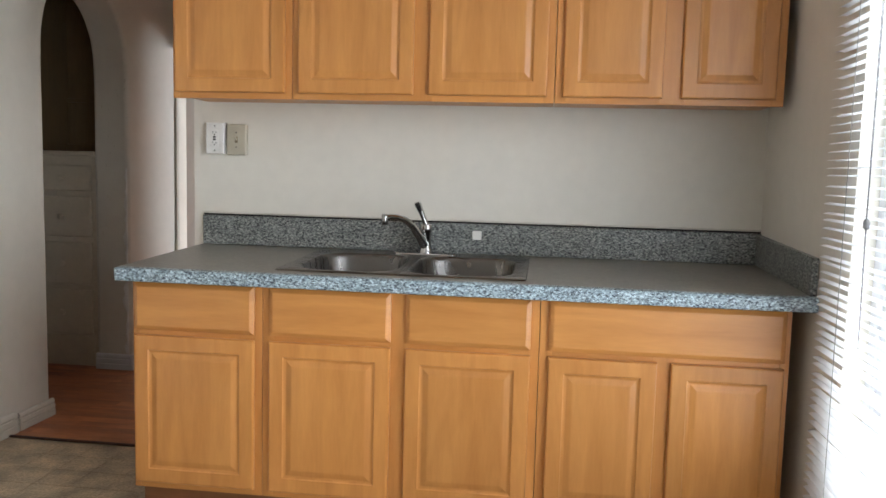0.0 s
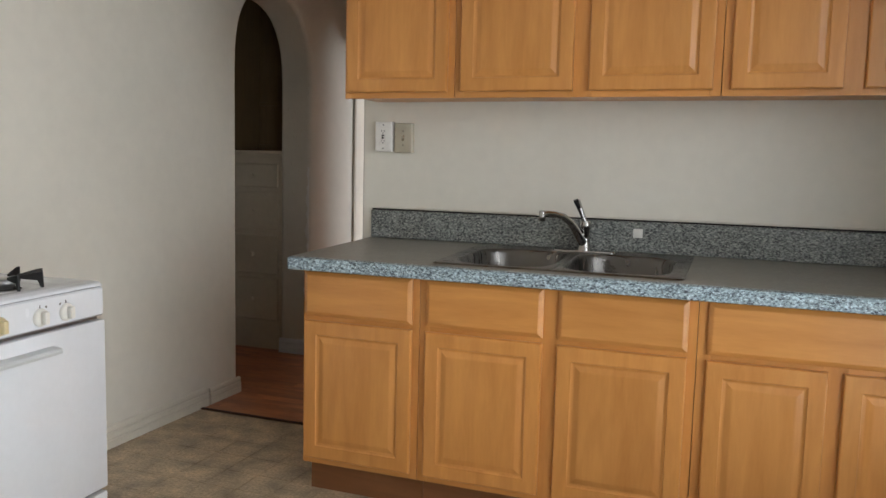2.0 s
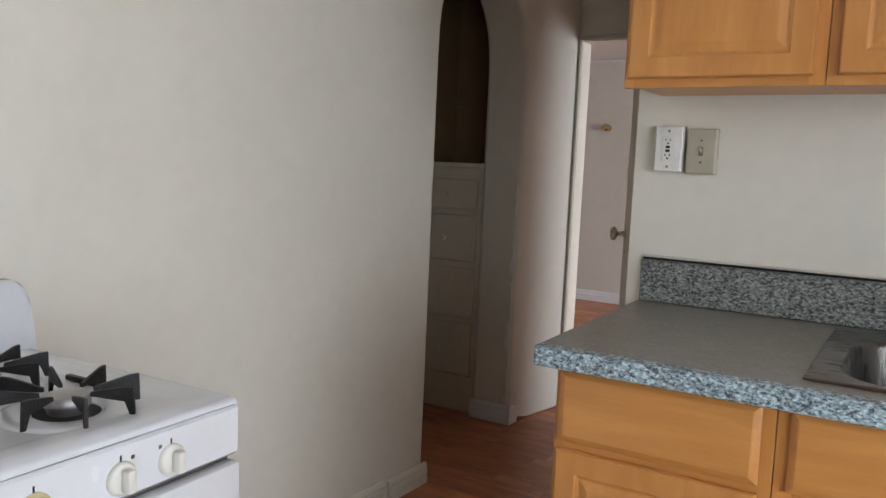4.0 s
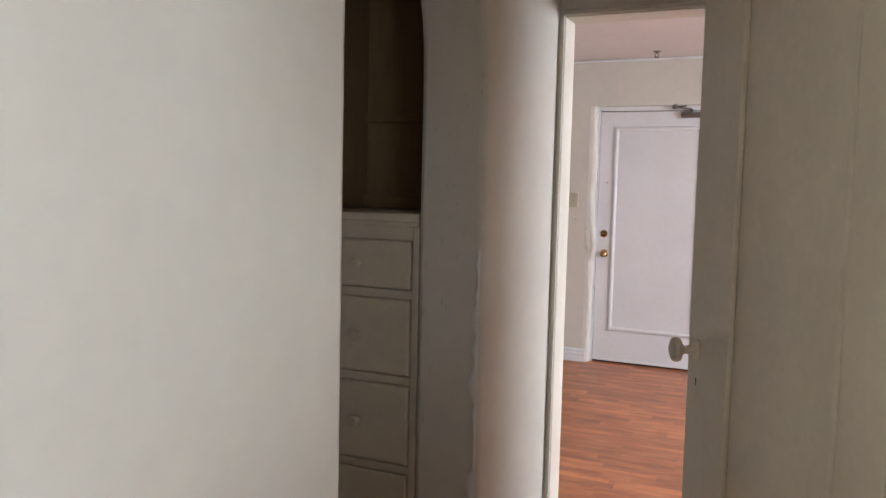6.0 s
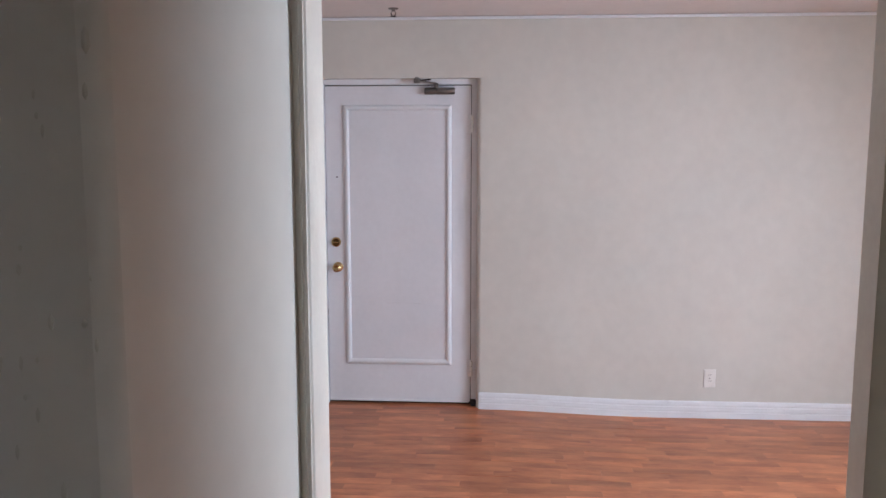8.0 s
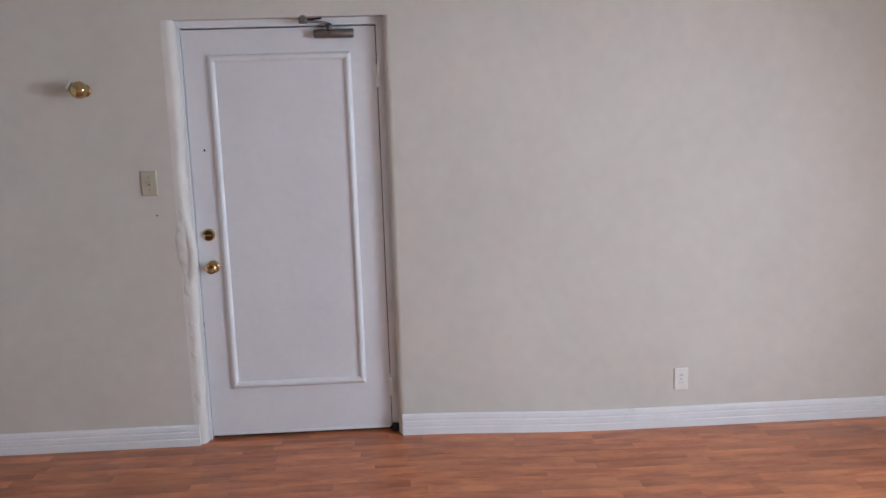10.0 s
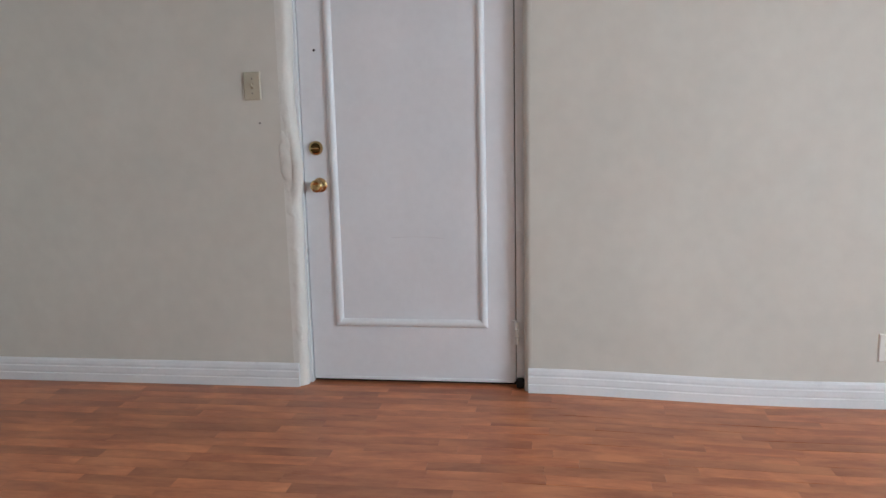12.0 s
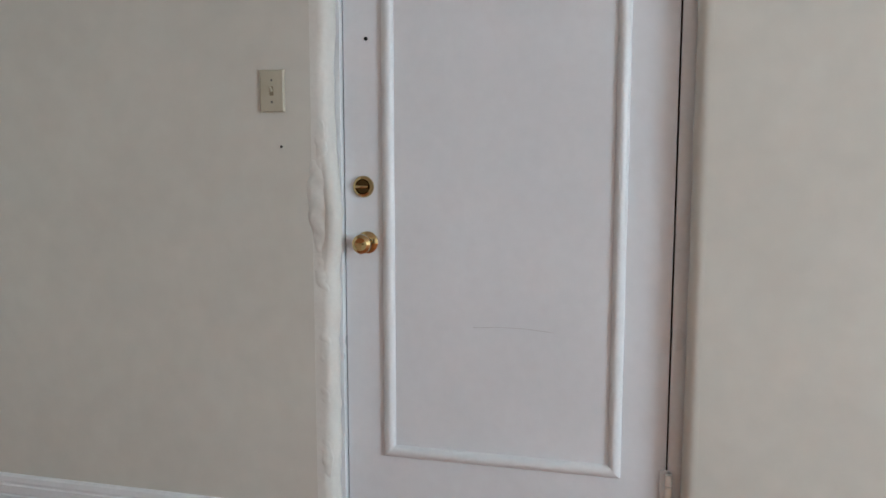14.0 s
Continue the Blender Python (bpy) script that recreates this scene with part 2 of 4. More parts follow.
# ---- mesh tools ----
def box(bm, x0, x1, y0, y1, z0, z1, bevel=0.0, seg=2):
    vs = [bm.verts.new((x, y, z)) for x in (x0, x1) for y in (y0, y1) for z in (z0, z1)]
    fs = [bm.faces.new([vs[i] for i in f]) for f in ((0, 1, 3, 2), (4, 6, 7, 5), (0, 4, 5, 1), (2, 3, 7, 6), (0, 2, 6, 4), (1, 5, 7, 3))]
    if bevel:
        edges = list({e for f in fs for e in f.edges})
        bmesh.ops.bevel(bm, geom=edges, offset=bevel, segments=seg, affect="EDGES", profile=0.5)
    return bm


def bmbox(*a, **k):
    return box(bmesh.new(), *a, **k)


def lathe(bm, profile, m=None, n=24):
    """Turn a profile of (radius, height) round the z axis, then lay it by m."""
    m = m or Matrix()
    rings = []
    for r, h in profile:
        if r < 1e-6:
            rings.append([bm.verts.new(m @ Vector((0, 0, h)))])
        else:
            rings.append([bm.verts.new(m @ Vector((r * math.cos(2 * math.pi * i / n), r * math.sin(2 * math.pi * i / n), h))) for i in range(n)])
    for a, b in zip(rings, rings[1:]):
        for i in range(n):
            j = (i + 1) % n
            if len(a) == 1 and len(b) > 1:
                bm.faces.new((a[0], b[i], b[j]))
            elif len(b) == 1 and len(a) > 1:
                bm.faces.new((a[i], a[j], b[0]))
            elif len(a) > 1:
                bm.faces.new((a[i], a[j], b[j], b[i]))
    return bm


def tube(bm, points, r, n=12, radii=None):
    """A round bar through the points, closed at its ends."""
    pts = [Vector(p) for p in points]
    rings = []
    for k, p in enumerate(pts):
        d = (pts[min(k + 1, len(pts) - 1)] - pts[max(k - 1, 0)]).normalized()
        q = d.to_track_quat("Z", "Y")
        rr = radii[k] if radii else r
        rings.append([bm.verts.new(p + q @ Vector((rr * math.cos(2 * math.pi * i / n), rr * math.sin(2 * math.pi * i / n), 0))) for i in range(n)])
    for a, b in zip(rings, rings[1:]):
        for i in range(n):
            bm.faces.new((a[i], a[(i + 1) % n], b[(i + 1) % n], b[i]))
    bm.faces.new(rings[0][::-1])
    bm.faces.new(rings[-1])
    return bm


def rings_panel(bm, w, h, rings, m):
    """Concentric rectangles of (inset, height) on a w x h panel in the xz plane, facing -y, lofted and capped."""
    loops = []
    for inset, out in rings:
        x, z = w / 2 - inset, h / 2 - inset
        loops.append([bm.verts.new(m @ Vector(p)) for p in ((-x, -out, -z), (x, -out, -z), (x, -out, z), (-x, -out, z))])
    for a, b in zip(loops, loops[1:]):
        for i in range(4):
            bm.faces.new((a[i], a[(i + 1) % 4], b[(i + 1) % 4], b[i]))
    return loops


def finish(bm, smooth=False, angle=0.7):
    bmesh.ops.recalc_face_normals(bm, faces=bm.faces)
    if smooth:
        for f in bm.faces:
            f.smooth = True
        for e in bm.edges:
            if len(e.link_faces) == 2 and e.calc_face_angle(0) > angle:
                e.smooth = False
    return bm


def mesh_of(name, bm, material, smooth=True):
    finish(bm, smooth)
    me = bpy.data.meshes.new(name)
    bm.to_mesh(me)
    bm.free()
    me.materials.append(material)
    return me


def part(name, bm, material, parent, label="", smooth=True):
    """One mesh object under a thing or a part."""
    ob = new(name, mesh_of(name, bm, material, smooth))
    ob.parent = parent
    if label:
        ob["label"] = label
    return ob


def thing(name, label, category, m=None, group="", kind=""):
    ob = new(name)
    ob.empty_display_size = 0.05
    if m is not None:
        ob.matrix_world = m
    return tagged(ob, label, category, group, kind)


def solid(name, bm, material, label, category, kind="", smooth=True, group=""):
    return tagged(new(name, mesh_of(name, bm, material, smooth)), label, category, group, kind)


def wall_boxes(bm, axis, a0, a1, b0, b1, z0, z1, holes=()):
    """A wall along axis from a0 to a1, b0 to b1 thick, with holes (from, to, bottom, top)."""
    def put(p, q, lo, hi):
        if q - p > 1e-4 and hi - lo > 1e-4:
            if axis == "x":
                box(bm, p, q, b0, b1, lo, hi)
            else:
                box(bm, b0, b1, p, q, lo, hi)
    at = a0
    for p, q, lo, hi in sorted(holes):
        put(at, p, z0, z1)
        put(p, q, z0, lo)
        put(p, q, hi, z1)
        at = q
    put(at, a1, z0, z1)
    return bm


# ---- setting ----
H = 2.44
YK, XR, XL = 3.05, 1.22, -2.08   # back and window wall in the kitchen's own frame; stove wall
KX, KY = -0.056, 0.072          # where the kitchen's frame lies
KIT = Matrix.Translation((KX, KY, 0))
Y_DOORWAY, Y_DOORWALL = 4.85, 8.55
KWIN = (-0.86, 2.12, 0.30, 2.20)
LWIN = (5.02, 6.62, 0.75, 2.15)


def structure(name, bm, material, label, category, smooth=False):
    return solid(name, bm, material, label, category, "structure", smooth)


structure("wall_kitchen_back", wall_boxes(bmesh.new(), "x", -1.089 + KX, XR + KX + 0.16, YK + KY, YK + KY + 0.13, 0, H), M_WALL, "cream painted plaster wall behind the sink counter", "wall")
structure("wall_kitchen_window", wall_boxes(bmesh.new(), "y", -2.3, YK + KY, XR + KX, XR + KX + 0.16, 0, H, [(KWIN[0] + KY, KWIN[1] + KY, KWIN[2], KWIN[3])]), M_WALL, "cream painted plaster wall with a tall window", "wall")
structure("wall_kitchen_rear", wall_boxes(bmesh.new(), "x", -2.36, XR + KX + 0.16, -2.44, -2.3, 0, H), M_WALL, "plain cream painted kitchen wall", "wall")


def arch_wall():
    """The left wall: solid along the stove, then a plaster arch."""
    y0, y1, spring, rise = 3.50, 4.40, 1.74, 0.47
    pts = [(-2.3, 0), (y0, 0)]
    for i in range(25):
        a = math.pi * (1 - i / 24)
        c, s = math.cos(a), math.sin(a)
        pts.append(((y0 + y1) / 2 + (y1 - y0) / 2 * math.copysign(abs(c) ** 0.8, c), spring + rise * s ** 0.8))
    pts += [(y1, 0), (Y_DOORWAY, 0), (Y_DOORWAY, H), (y1, H), (-2.3, H)]
    bm = bmesh.new()
    a = [bm.verts.new((XL - 0.073 * min(max((y - 3.5) / 0.9, 0), 1) + 0.086 * max(y - 4.4, 0) / 0.45, y, z)) for y, z in pts]
    b = [bm.verts.new((-2.37, y, z)) for y, z in pts]
    n = len(pts)
    for i in range(n):
        bm.faces.new((a[i], a[(i + 1) % n], b[(i + 1) % n], b[i]))
    bmesh.ops.triangle_fill(bm, edges=[e for e in bm.edges if e.verts[0] in a and e.verts[1] in a], use_beauty=True)
    bmesh.ops.triangle_fill(bm, edges=[e for e in bm.edges if e.verts[0] in b and e.verts[1] in b], use_beauty=True)
    return bm


left = structure("wall_kitchen_arch", arch_wall(), M_WALL, "cream plaster wall with a rounded archway into the dressing alcove", "wall", True)
bv = left.modifiers.new("bevel", "BEVEL")
bv.width, bv.segments, bv.limit_method, bv.angle_limit = 0.022, 3, "ANGLE", radians(50)

structure("wall_hall_right", wall_boxes(bmesh.new(), "y", YK + KY + 0.13, Y_DOORWAY, -1.14, -1.02, 0, H, [(3.42, 4.25, 0, 2.05)]), M_WALL, "cream painted hall wall with a closet opening", "wall")
structure("wall_closet", wall_boxes(bmesh.new(), "y", YK + KY + 0.13, Y_DOORWAY, -0.4, -0.3, 0, H), M_WALL, "plain wall at the back of the closet", "wall")
structure("wall_doorway", wall_boxes(bmesh.new(), "x", -4.6, 2.10, Y_DOORWAY, 4.95, 0, H, [(-2.065, -1.145, 0, 2.005)]), M_WALL, "cream painted wall with a cased doorway to the living room", "wall")
structure("wall_entry", wall_boxes(bmesh.new(), "x", -4.6, 2.10, Y_DOORWALL, 8.78, -0.05, H, [(-2.8915, -1.8295, -0.05, 2.075)]), M_WALL_L, "off-white plaster wall with the recessed entry door", "wall")


def soft_edge(x_out, x_in, depth, r, seed, wobble, swell):
    """A rounded, uneven plaster corner up the side of the entry opening."""
    rnd = random.Random(seed)
    side = 1 if x_in > x_out else -1
    bm = bmesh.new()
    rows, z, off = [], 0.001, 0.0
    while True:
        off = 0.7 * off + rnd.uniform(-1, 1) * wobble
        bulge = swell * math.exp(-((z - 0.98) / 0.13) ** 2) + swell * 0.45 * math.exp(-((z - 0.55) / 0.09) ** 2)
        xi = x_in + side * (off + bulge * 0.5)
        row = [(x_out, Y_DOORWALL + depth), (x_out, Y_DOORWALL)]
        for k in range(8):
            a = math.pi / 2 * k / 7
            push = bulge * math.sin(2 * a) + abs(off) * 0.4
            row.append((xi - side * (r - (r + push) * math.sin(a)), Y_DOORWALL + r - (r + push) * math.cos(a)))
        row.append((xi, Y_DOORWALL + depth))
        rows.append([bm.verts.new((x, y, z)) for x, y in row])
        if z >= 2.0745:
            break
        z = min(z + rnd.uniform(0.02, 0.05), 2.0745)
    n = len(rows[0])
    for a, b in zip(rows, rows[1:]):
        for i in range(n):
            bm.faces.new((a[i], a[(i + 1) % n], b[(i + 1) % n], b[i]))
    bm.faces.new(rows[0])
    bm.faces.new(rows[-1][::-1])
    return bm


# latch side coloured as lit; hinge side keeps the wall colour
structure("wall_edge_latch", soft_edge(-2.8913, -2.833, 0.046, 0.036, 21, 0.0042, 0.022), M_EDGE, "lumpy rounded plaster edge beside the door locks", "wall", True)
structure("wall_edge_hinge", soft_edge(-1.8297, -1.866, 0.055, 0.030, 9, 0.0012, 0.0), M_WALL_L, "rounded plaster edge beside the door hinges", "wall", True)
# unseen dark board, added to close the opening behind the door
structure("wall_entry_corridor", bmbox(-2.95, -1.75, 8.80, 8.84, 0, H), M_DARK, "unseen dark board closing the opening behind the entry door", "wall")
structure("wall_living_window", wall_boxes(bmesh.new(), "y", 4.95, Y_DOORWALL, 1.90, 2.10, -0.05, H, [LWIN]), M_WALL_L, "off-white living room wall with a wide window", "wall")
structure("wall_living_left", wall_boxes(bmesh.new(), "y", 4.95, Y_DOORWALL, -4.6, -4.45, 0, H), M_WALL_L, "plain off-white living room wall", "wall")
structure("wall_alcove_back", wall_boxes(bmesh.new(), "x", -3.6, -2.37, 4.838, 4.8485, 0, H), M_OLDCREAM, "old cream wall behind the built-in dresser", "wall")
structure("wall_alcove_panel", wall_boxes(bmesh.new(), "x", -3.6, -2.82, 4.43, 4.837, 0, H), M_OLDCREAM, "old cream painted panel beside the built-in dresser", "wall")
structure("wall_alcove_left", wall_boxes(bmesh.new(), "y", 2.9, Y_DOORWAY, -3.75, -3.6, 0, H), M_OLDCREAM, "old cream alcove wall", "wall")
structure("wall_alcove_front", wall_boxes(bmesh.new(), "x", -3.6, -2.36, 2.9, 3.0, 0, H), M_OLDCREAM, "old cream alcove wall", "wall")
structure("ceiling", bmbox(-4.6, 2.10, -2.44, 8.78, H, H + 0.12), M_CEIL, "flat pale painted ceiling", "ceiling")

def sag(x, y):
    """The old floor dips towards the window side of the entry wall."""
    u, v = min(max((x + 1.85) / 1.1, 0), 1), min(max((y - 6.4) / 1.8, 0), 1)
    return -0.030 * u * u * (3 - 2 * u) * v * v * (3 - 2 * v)


def sagging_slab(x0, x1, y0, y1, z0, z1, n=36):
    bm = bmesh.new()
    def sheet(z, s):
        return [[bm.verts.new((x0 + (x1 - x0) * i / n, y0 + (y1 - y0) * j / n, z + s * sag(x0 + (x1 - x0) * i / n, y0 + (y1 - y0) * j / n))) for j in range(n + 1)] for i in range(n + 1)]
    top, low = sheet(z1, 1), sheet(z0, 0)
    for g in (top, low):
        for i in range(n):
            for j in range(n):
                bm.faces.new((g[i][j], g[i + 1][j], g[i + 1][j + 1], g[i][j + 1]))
    for k in range(n):
        for a, b, c, d in ((top[k][0], top[k + 1][0], low[k + 1][0], low[k][0]), (top[k][n], top[k + 1][n], low[k + 1][n], low[k][n]), (top[0][k], top[0][k + 1], low[0][k + 1], low[0][k]), (top[n][k], top[n][k + 1], low[n][k + 1], low[n][k])):
            bm.faces.new((a, b, c, d))
    return bm


structure("floor_kitchen", bmbox(-2.36, XR + KX + 0.16, -2.44, 3.172, -0.1, -0.004), M_GROUT, "tan stone-look vinyl tile kitchen floor", "floor")
structure("floor_living", sagging_slab(-4.6, 2.10, 3.172, 8.84, -0.16, -0.006), M_SUB, "reddish-brown laminate plank floor", "floor")
structure("ground", bmbox(-400, 400, -400, 400, -3.4, -3.3), M_GROUND, "dark asphalt ground outside the windows", "ground")


# ---- kitchen ----
DOOR_RINGS = [(0, 0), (0, 0.013), (0.003, 0.018), (0.007, 0.019), (0.050, 0.019), (0.053, 0.015), (0.058, 0.0135)]
PANEL_RINGS = [(0.056, 0.006), (0.056, 0.0125), (0.062, 0.012), (0.080, 0.0175), (0.084, 0.018)]
DRAWER_RINGS = [(0, 0), (0, 0.010), (0.004, 0.013), (0.012, 0.0175), (0.016, 0.019)]


def framed_door(name, parent, x0, x1, y, z0, z1):
    """A raised-panel cabinet door whose back lies on y and whose front faces -y."""
    w, h = x1 - x0, z1 - z0
    at = Matrix.Translation(((x0 + x1) / 2, y, (z0 + z1) / 2))
    bm = bmesh.new()
    lp = rings_panel(bm, w, h, DOOR_RINGS, Matrix())
    bm.faces.new(lp[0][::-1])
    d = part(name, bm, M_MAPLE, parent, smooth=False)
    d.matrix_local = at
    bm = bmesh.new()
    lp = rings_panel(bm, w, h, PANEL_RINGS, Matrix())
    bm.faces.new(lp[-1])
    part("panel", bm, M_MAPLE, d, smooth=False)
    return d


def drawer_front(name, parent, x0, x1, y, z0, z1):
    bm = bmesh.new()
    lp = rings_panel(bm, x1 - x0, z1 - z0, DRAWER_RINGS, Matrix())
    bm.faces.new(lp[0][::-1])
    bm.faces.new(lp[-1])
    d = part(name, bm, M_MAPLE_H, parent, smooth=False)
    d.matrix_local = Matrix.Translation(((x0 + x1) / 2, y, (z0 + z1) / 2))
    return d


Y_BASE, Y_UP = 2.400, 2.729


def base_cabinet(x0, x1, doors, drawers, label):
    c = thing("base_cabinet", label, "cabinet", KIT, "base cabinets under the counter")
    bm = bmesh.new()
    for a, b in ((x0 + 0.001, x0 + 0.017), (x1 - 0.017, x1 - 0.001)):
        box(bm, a, b, Y_BASE + 0.0205, YK - 0.002, 0.128, 0.871)
        box(bm, a, b, Y_BASE + 0.075, YK - 0.002, 0.0, 0.1275)
    box(bm, x0 + 0.0175, x1 - 0.0175, YK - 0.010, YK - 0.002, 0.128, 0.871)
    box(bm, x0 + 0.0175, x1 - 0.0175, Y_BASE + 0.0205, YK - 0.0105, 0.128, 0.144)
    part("body", bm, M_MAPLE, c, smooth=False)
    stops = [x0 + 0.001] + [v for d in doors for v in (d[0] + 0.012, d[1] - 0.012)] + [x1 - 0.001]
    for a, b in zip(stops[::2], stops[1::2]):
        part("stile", bmbox(a, b, Y_BASE, Y_BASE + 0.02, 0.128, 0.872, bevel=0.0012, seg=1), M_MAPLE, c, smooth=False)
    for a, b in zip(stops[1::2], stops[2::2]):
        for lo, hi in ((0.128, 0.164), (0.668, 0.706), (0.848, 0.872)):
            part("rail", bmbox(a, b, Y_BASE + 0.001, Y_BASE + 0.02, lo, hi), M_MAPLE_H, c, smooth=False)
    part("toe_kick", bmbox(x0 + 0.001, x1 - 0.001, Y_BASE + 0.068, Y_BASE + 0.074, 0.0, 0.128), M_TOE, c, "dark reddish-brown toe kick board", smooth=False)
    for a, b in doors:
        framed_door("door", c, a, b, Y_BASE - 0.001, 0.152, 0.677)
    for a, b in drawers:
        drawer_front("drawer", c, a, b, Y_BASE - 0.001, 0.695, 0.860)
    return c


base_cabinet(-1.016, -0.548, [(-1.004, -0.574)], [(-1.004, -0.574)], "honey maple base cabinet with one door and one drawer")
base_cabinet(-0.548, 0.386, [(-0.522, -0.104), (-0.054, 0.358)], [(-0.522, -0.104), (-0.054, 0.358)], "honey maple sink base cabinet with two doors and false drawers")
base_cabinet(0.386, 1.164, [(0.416, 0.760), (0.803, 1.146)], [(0.416, 1.146)], "honey maple base cabinet with two doors under one wide drawer")


def upper_cabinet(x0, x1, doors, label):
    c = thing("wall_cabinet", label, "cabinet", KIT, "wall cabinets over the counter")
    z0, z1 = 1.515, 2.275
    part("body", bmbox(x0 + 0.001, x1 - 0.001, Y_UP + 0.02, YK - 0.002, z0 + 0.012, z1), M_MAPLE, c, smooth=False)
    stops = [x0 + 0.001] + [v for d in doors for v in (d[0] + 0.012, d[1] - 0.012)] + [x1 - 0.001]
    for a, b in zip(stops[::2], stops[1::2]):
        part("stile", bmbox(a, b, Y_UP, Y_UP + 0.02, z0, z1, bevel=0.0012, seg=1), M_MAPLE, c, smooth=False)
    for a, b in zip(stops[1::2], stops[2::2]):
        for lo, hi in ((z0, z0 + 0.04), (z1 - 0.04, z1)):
            part("rail", bmbox(a, b, Y_UP + 0.001, Y_UP + 0.02, lo, hi), M_MAPLE_H, c, smooth=False)
    for a, b in doors:
        framed_door("door", c, a, b, Y_UP - 0.001, z0 + 0.022, z1 - 0.022)
    return c


upper_cabinet(-1.024, -0.558, [(-1.010, -0.584)], "honey maple wall cabinet with one raised-panel door")
upper_cabinet(-0.558, 0.404, [(-0.533, -0.104), (-0.047, 0.377)], "honey maple wall cabinet with two raised-panel doors")
upper_cabinet(0.404, 1.184, [(0.432, 0.776), (0.838, 1.154)], "honey maple wall cabinet with two narrow raised-panel doors")


TOP = KIT @ Matrix.Translation((0, 2.335, 0.914)) @ pose(0, 0, 0, 1.6) @ Matrix.Translation((0, -2.335, -0.912))   # the old top rises a little to the wall


def worktop():
    """Post-formed laminate top with a real opening for the sink and low splash boards."""
    t = thing("countertop", "grey-blue speckled laminate countertop with a low backsplash", "countertop", TOP)
    x0, x1, y0, y1, z0, z1 = -1.045, XR - 0.003, 2.335, YK - 0.002, 0.872, 0.912
    hx0, hx1, hy0, hy1 = -0.480, 0.315, 2.428, 2.955
    bm = bmesh.new()
    box(bm, x0, x1, y0 + 0.03, hy0, z0 + 0.012, z1)
    box(bm, x0, hx0, hy0, hy1, z0 + 0.012, z1)
    box(bm, hx1, x1, hy0, hy1, z0 + 0.012, z1)
    box(bm, x0, x1, hy1, y1, z0 + 0.012, z1)
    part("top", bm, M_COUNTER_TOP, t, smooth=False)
    bm = bmesh.new()
    prof = [(y0 + 0.03, z1), (y0 + 0.012, z1), (y0 + 0.004, z1 - 0.003), (y0, z1 - 0.011), (y0, z0 - 0.002), (y0 + 0.004, z0 - 0.006), (y0 + 0.03, z0 - 0.006)]
    a = [bm.verts.new((x0, y, z)) for y, z in prof]
    b = [bm.verts.new((x1, y, z)) for y, z in prof]
    for i in range(len(prof)):
        j = (i + 1) % len(prof)
        bm.faces.new((a[i], a[j], b[j], b[i]))
    bm.faces.new(a)
    bm.faces.new(b[::-1])
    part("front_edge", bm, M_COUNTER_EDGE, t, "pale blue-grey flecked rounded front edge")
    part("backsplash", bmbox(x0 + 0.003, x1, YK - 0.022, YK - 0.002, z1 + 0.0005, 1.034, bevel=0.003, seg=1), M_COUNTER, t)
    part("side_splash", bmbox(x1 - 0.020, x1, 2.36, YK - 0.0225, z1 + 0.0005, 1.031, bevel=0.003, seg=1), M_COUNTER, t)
    part("dark_seam", bmbox(x0 + 0.003, x1 - 0.001, YK - 0.006, YK - 0.0015, 1.0342, 1.040), M_DARK, t, "dark gap above the backsplash", smooth=False)
    part("caulk_bead", bmbox(x0 + 0.003, x1 - 0.001, YK - 0.007, YK - 0.0015, 1.0405, 1.047, bevel=0.002, seg=1), M_TRIM_K, t, "cream caulk bead")
    part("end_strip", bmbox(x0 - 0.004, x0 - 0.0005, y0 + 0.004, y1, z0, z1 - 0.002), M_COUNTER, t, smooth=False)


worktop()


def round_rect(cx, cy, w, h, r, n=6):
    out = []
    for k, (sx, sy) in enumerate(((1, 1), (-1, 1), (-1, -1), (1, -1))):
        for i in range(n + 1):
            a = math.pi / 2 * (k + i / n)
            out.append((cx + sx * (w / 2 - r) + r * math.cos(a), cy + sy * (h / 2 - r) + r * math.sin(a)))
    return out


def loft(bm, loops, cap=True):
    rows = [[bm.verts.new(p) for p in lp] for lp in loops]
    for a, b in zip(rows, rows[1:]):
        for i in range(len(a)):
            j = (i + 1) % len(a)
            bm.faces.new((a[i], a[j], b[j], b[i]))
    if cap:
        bm.faces.new(rows[-1])
    return rows


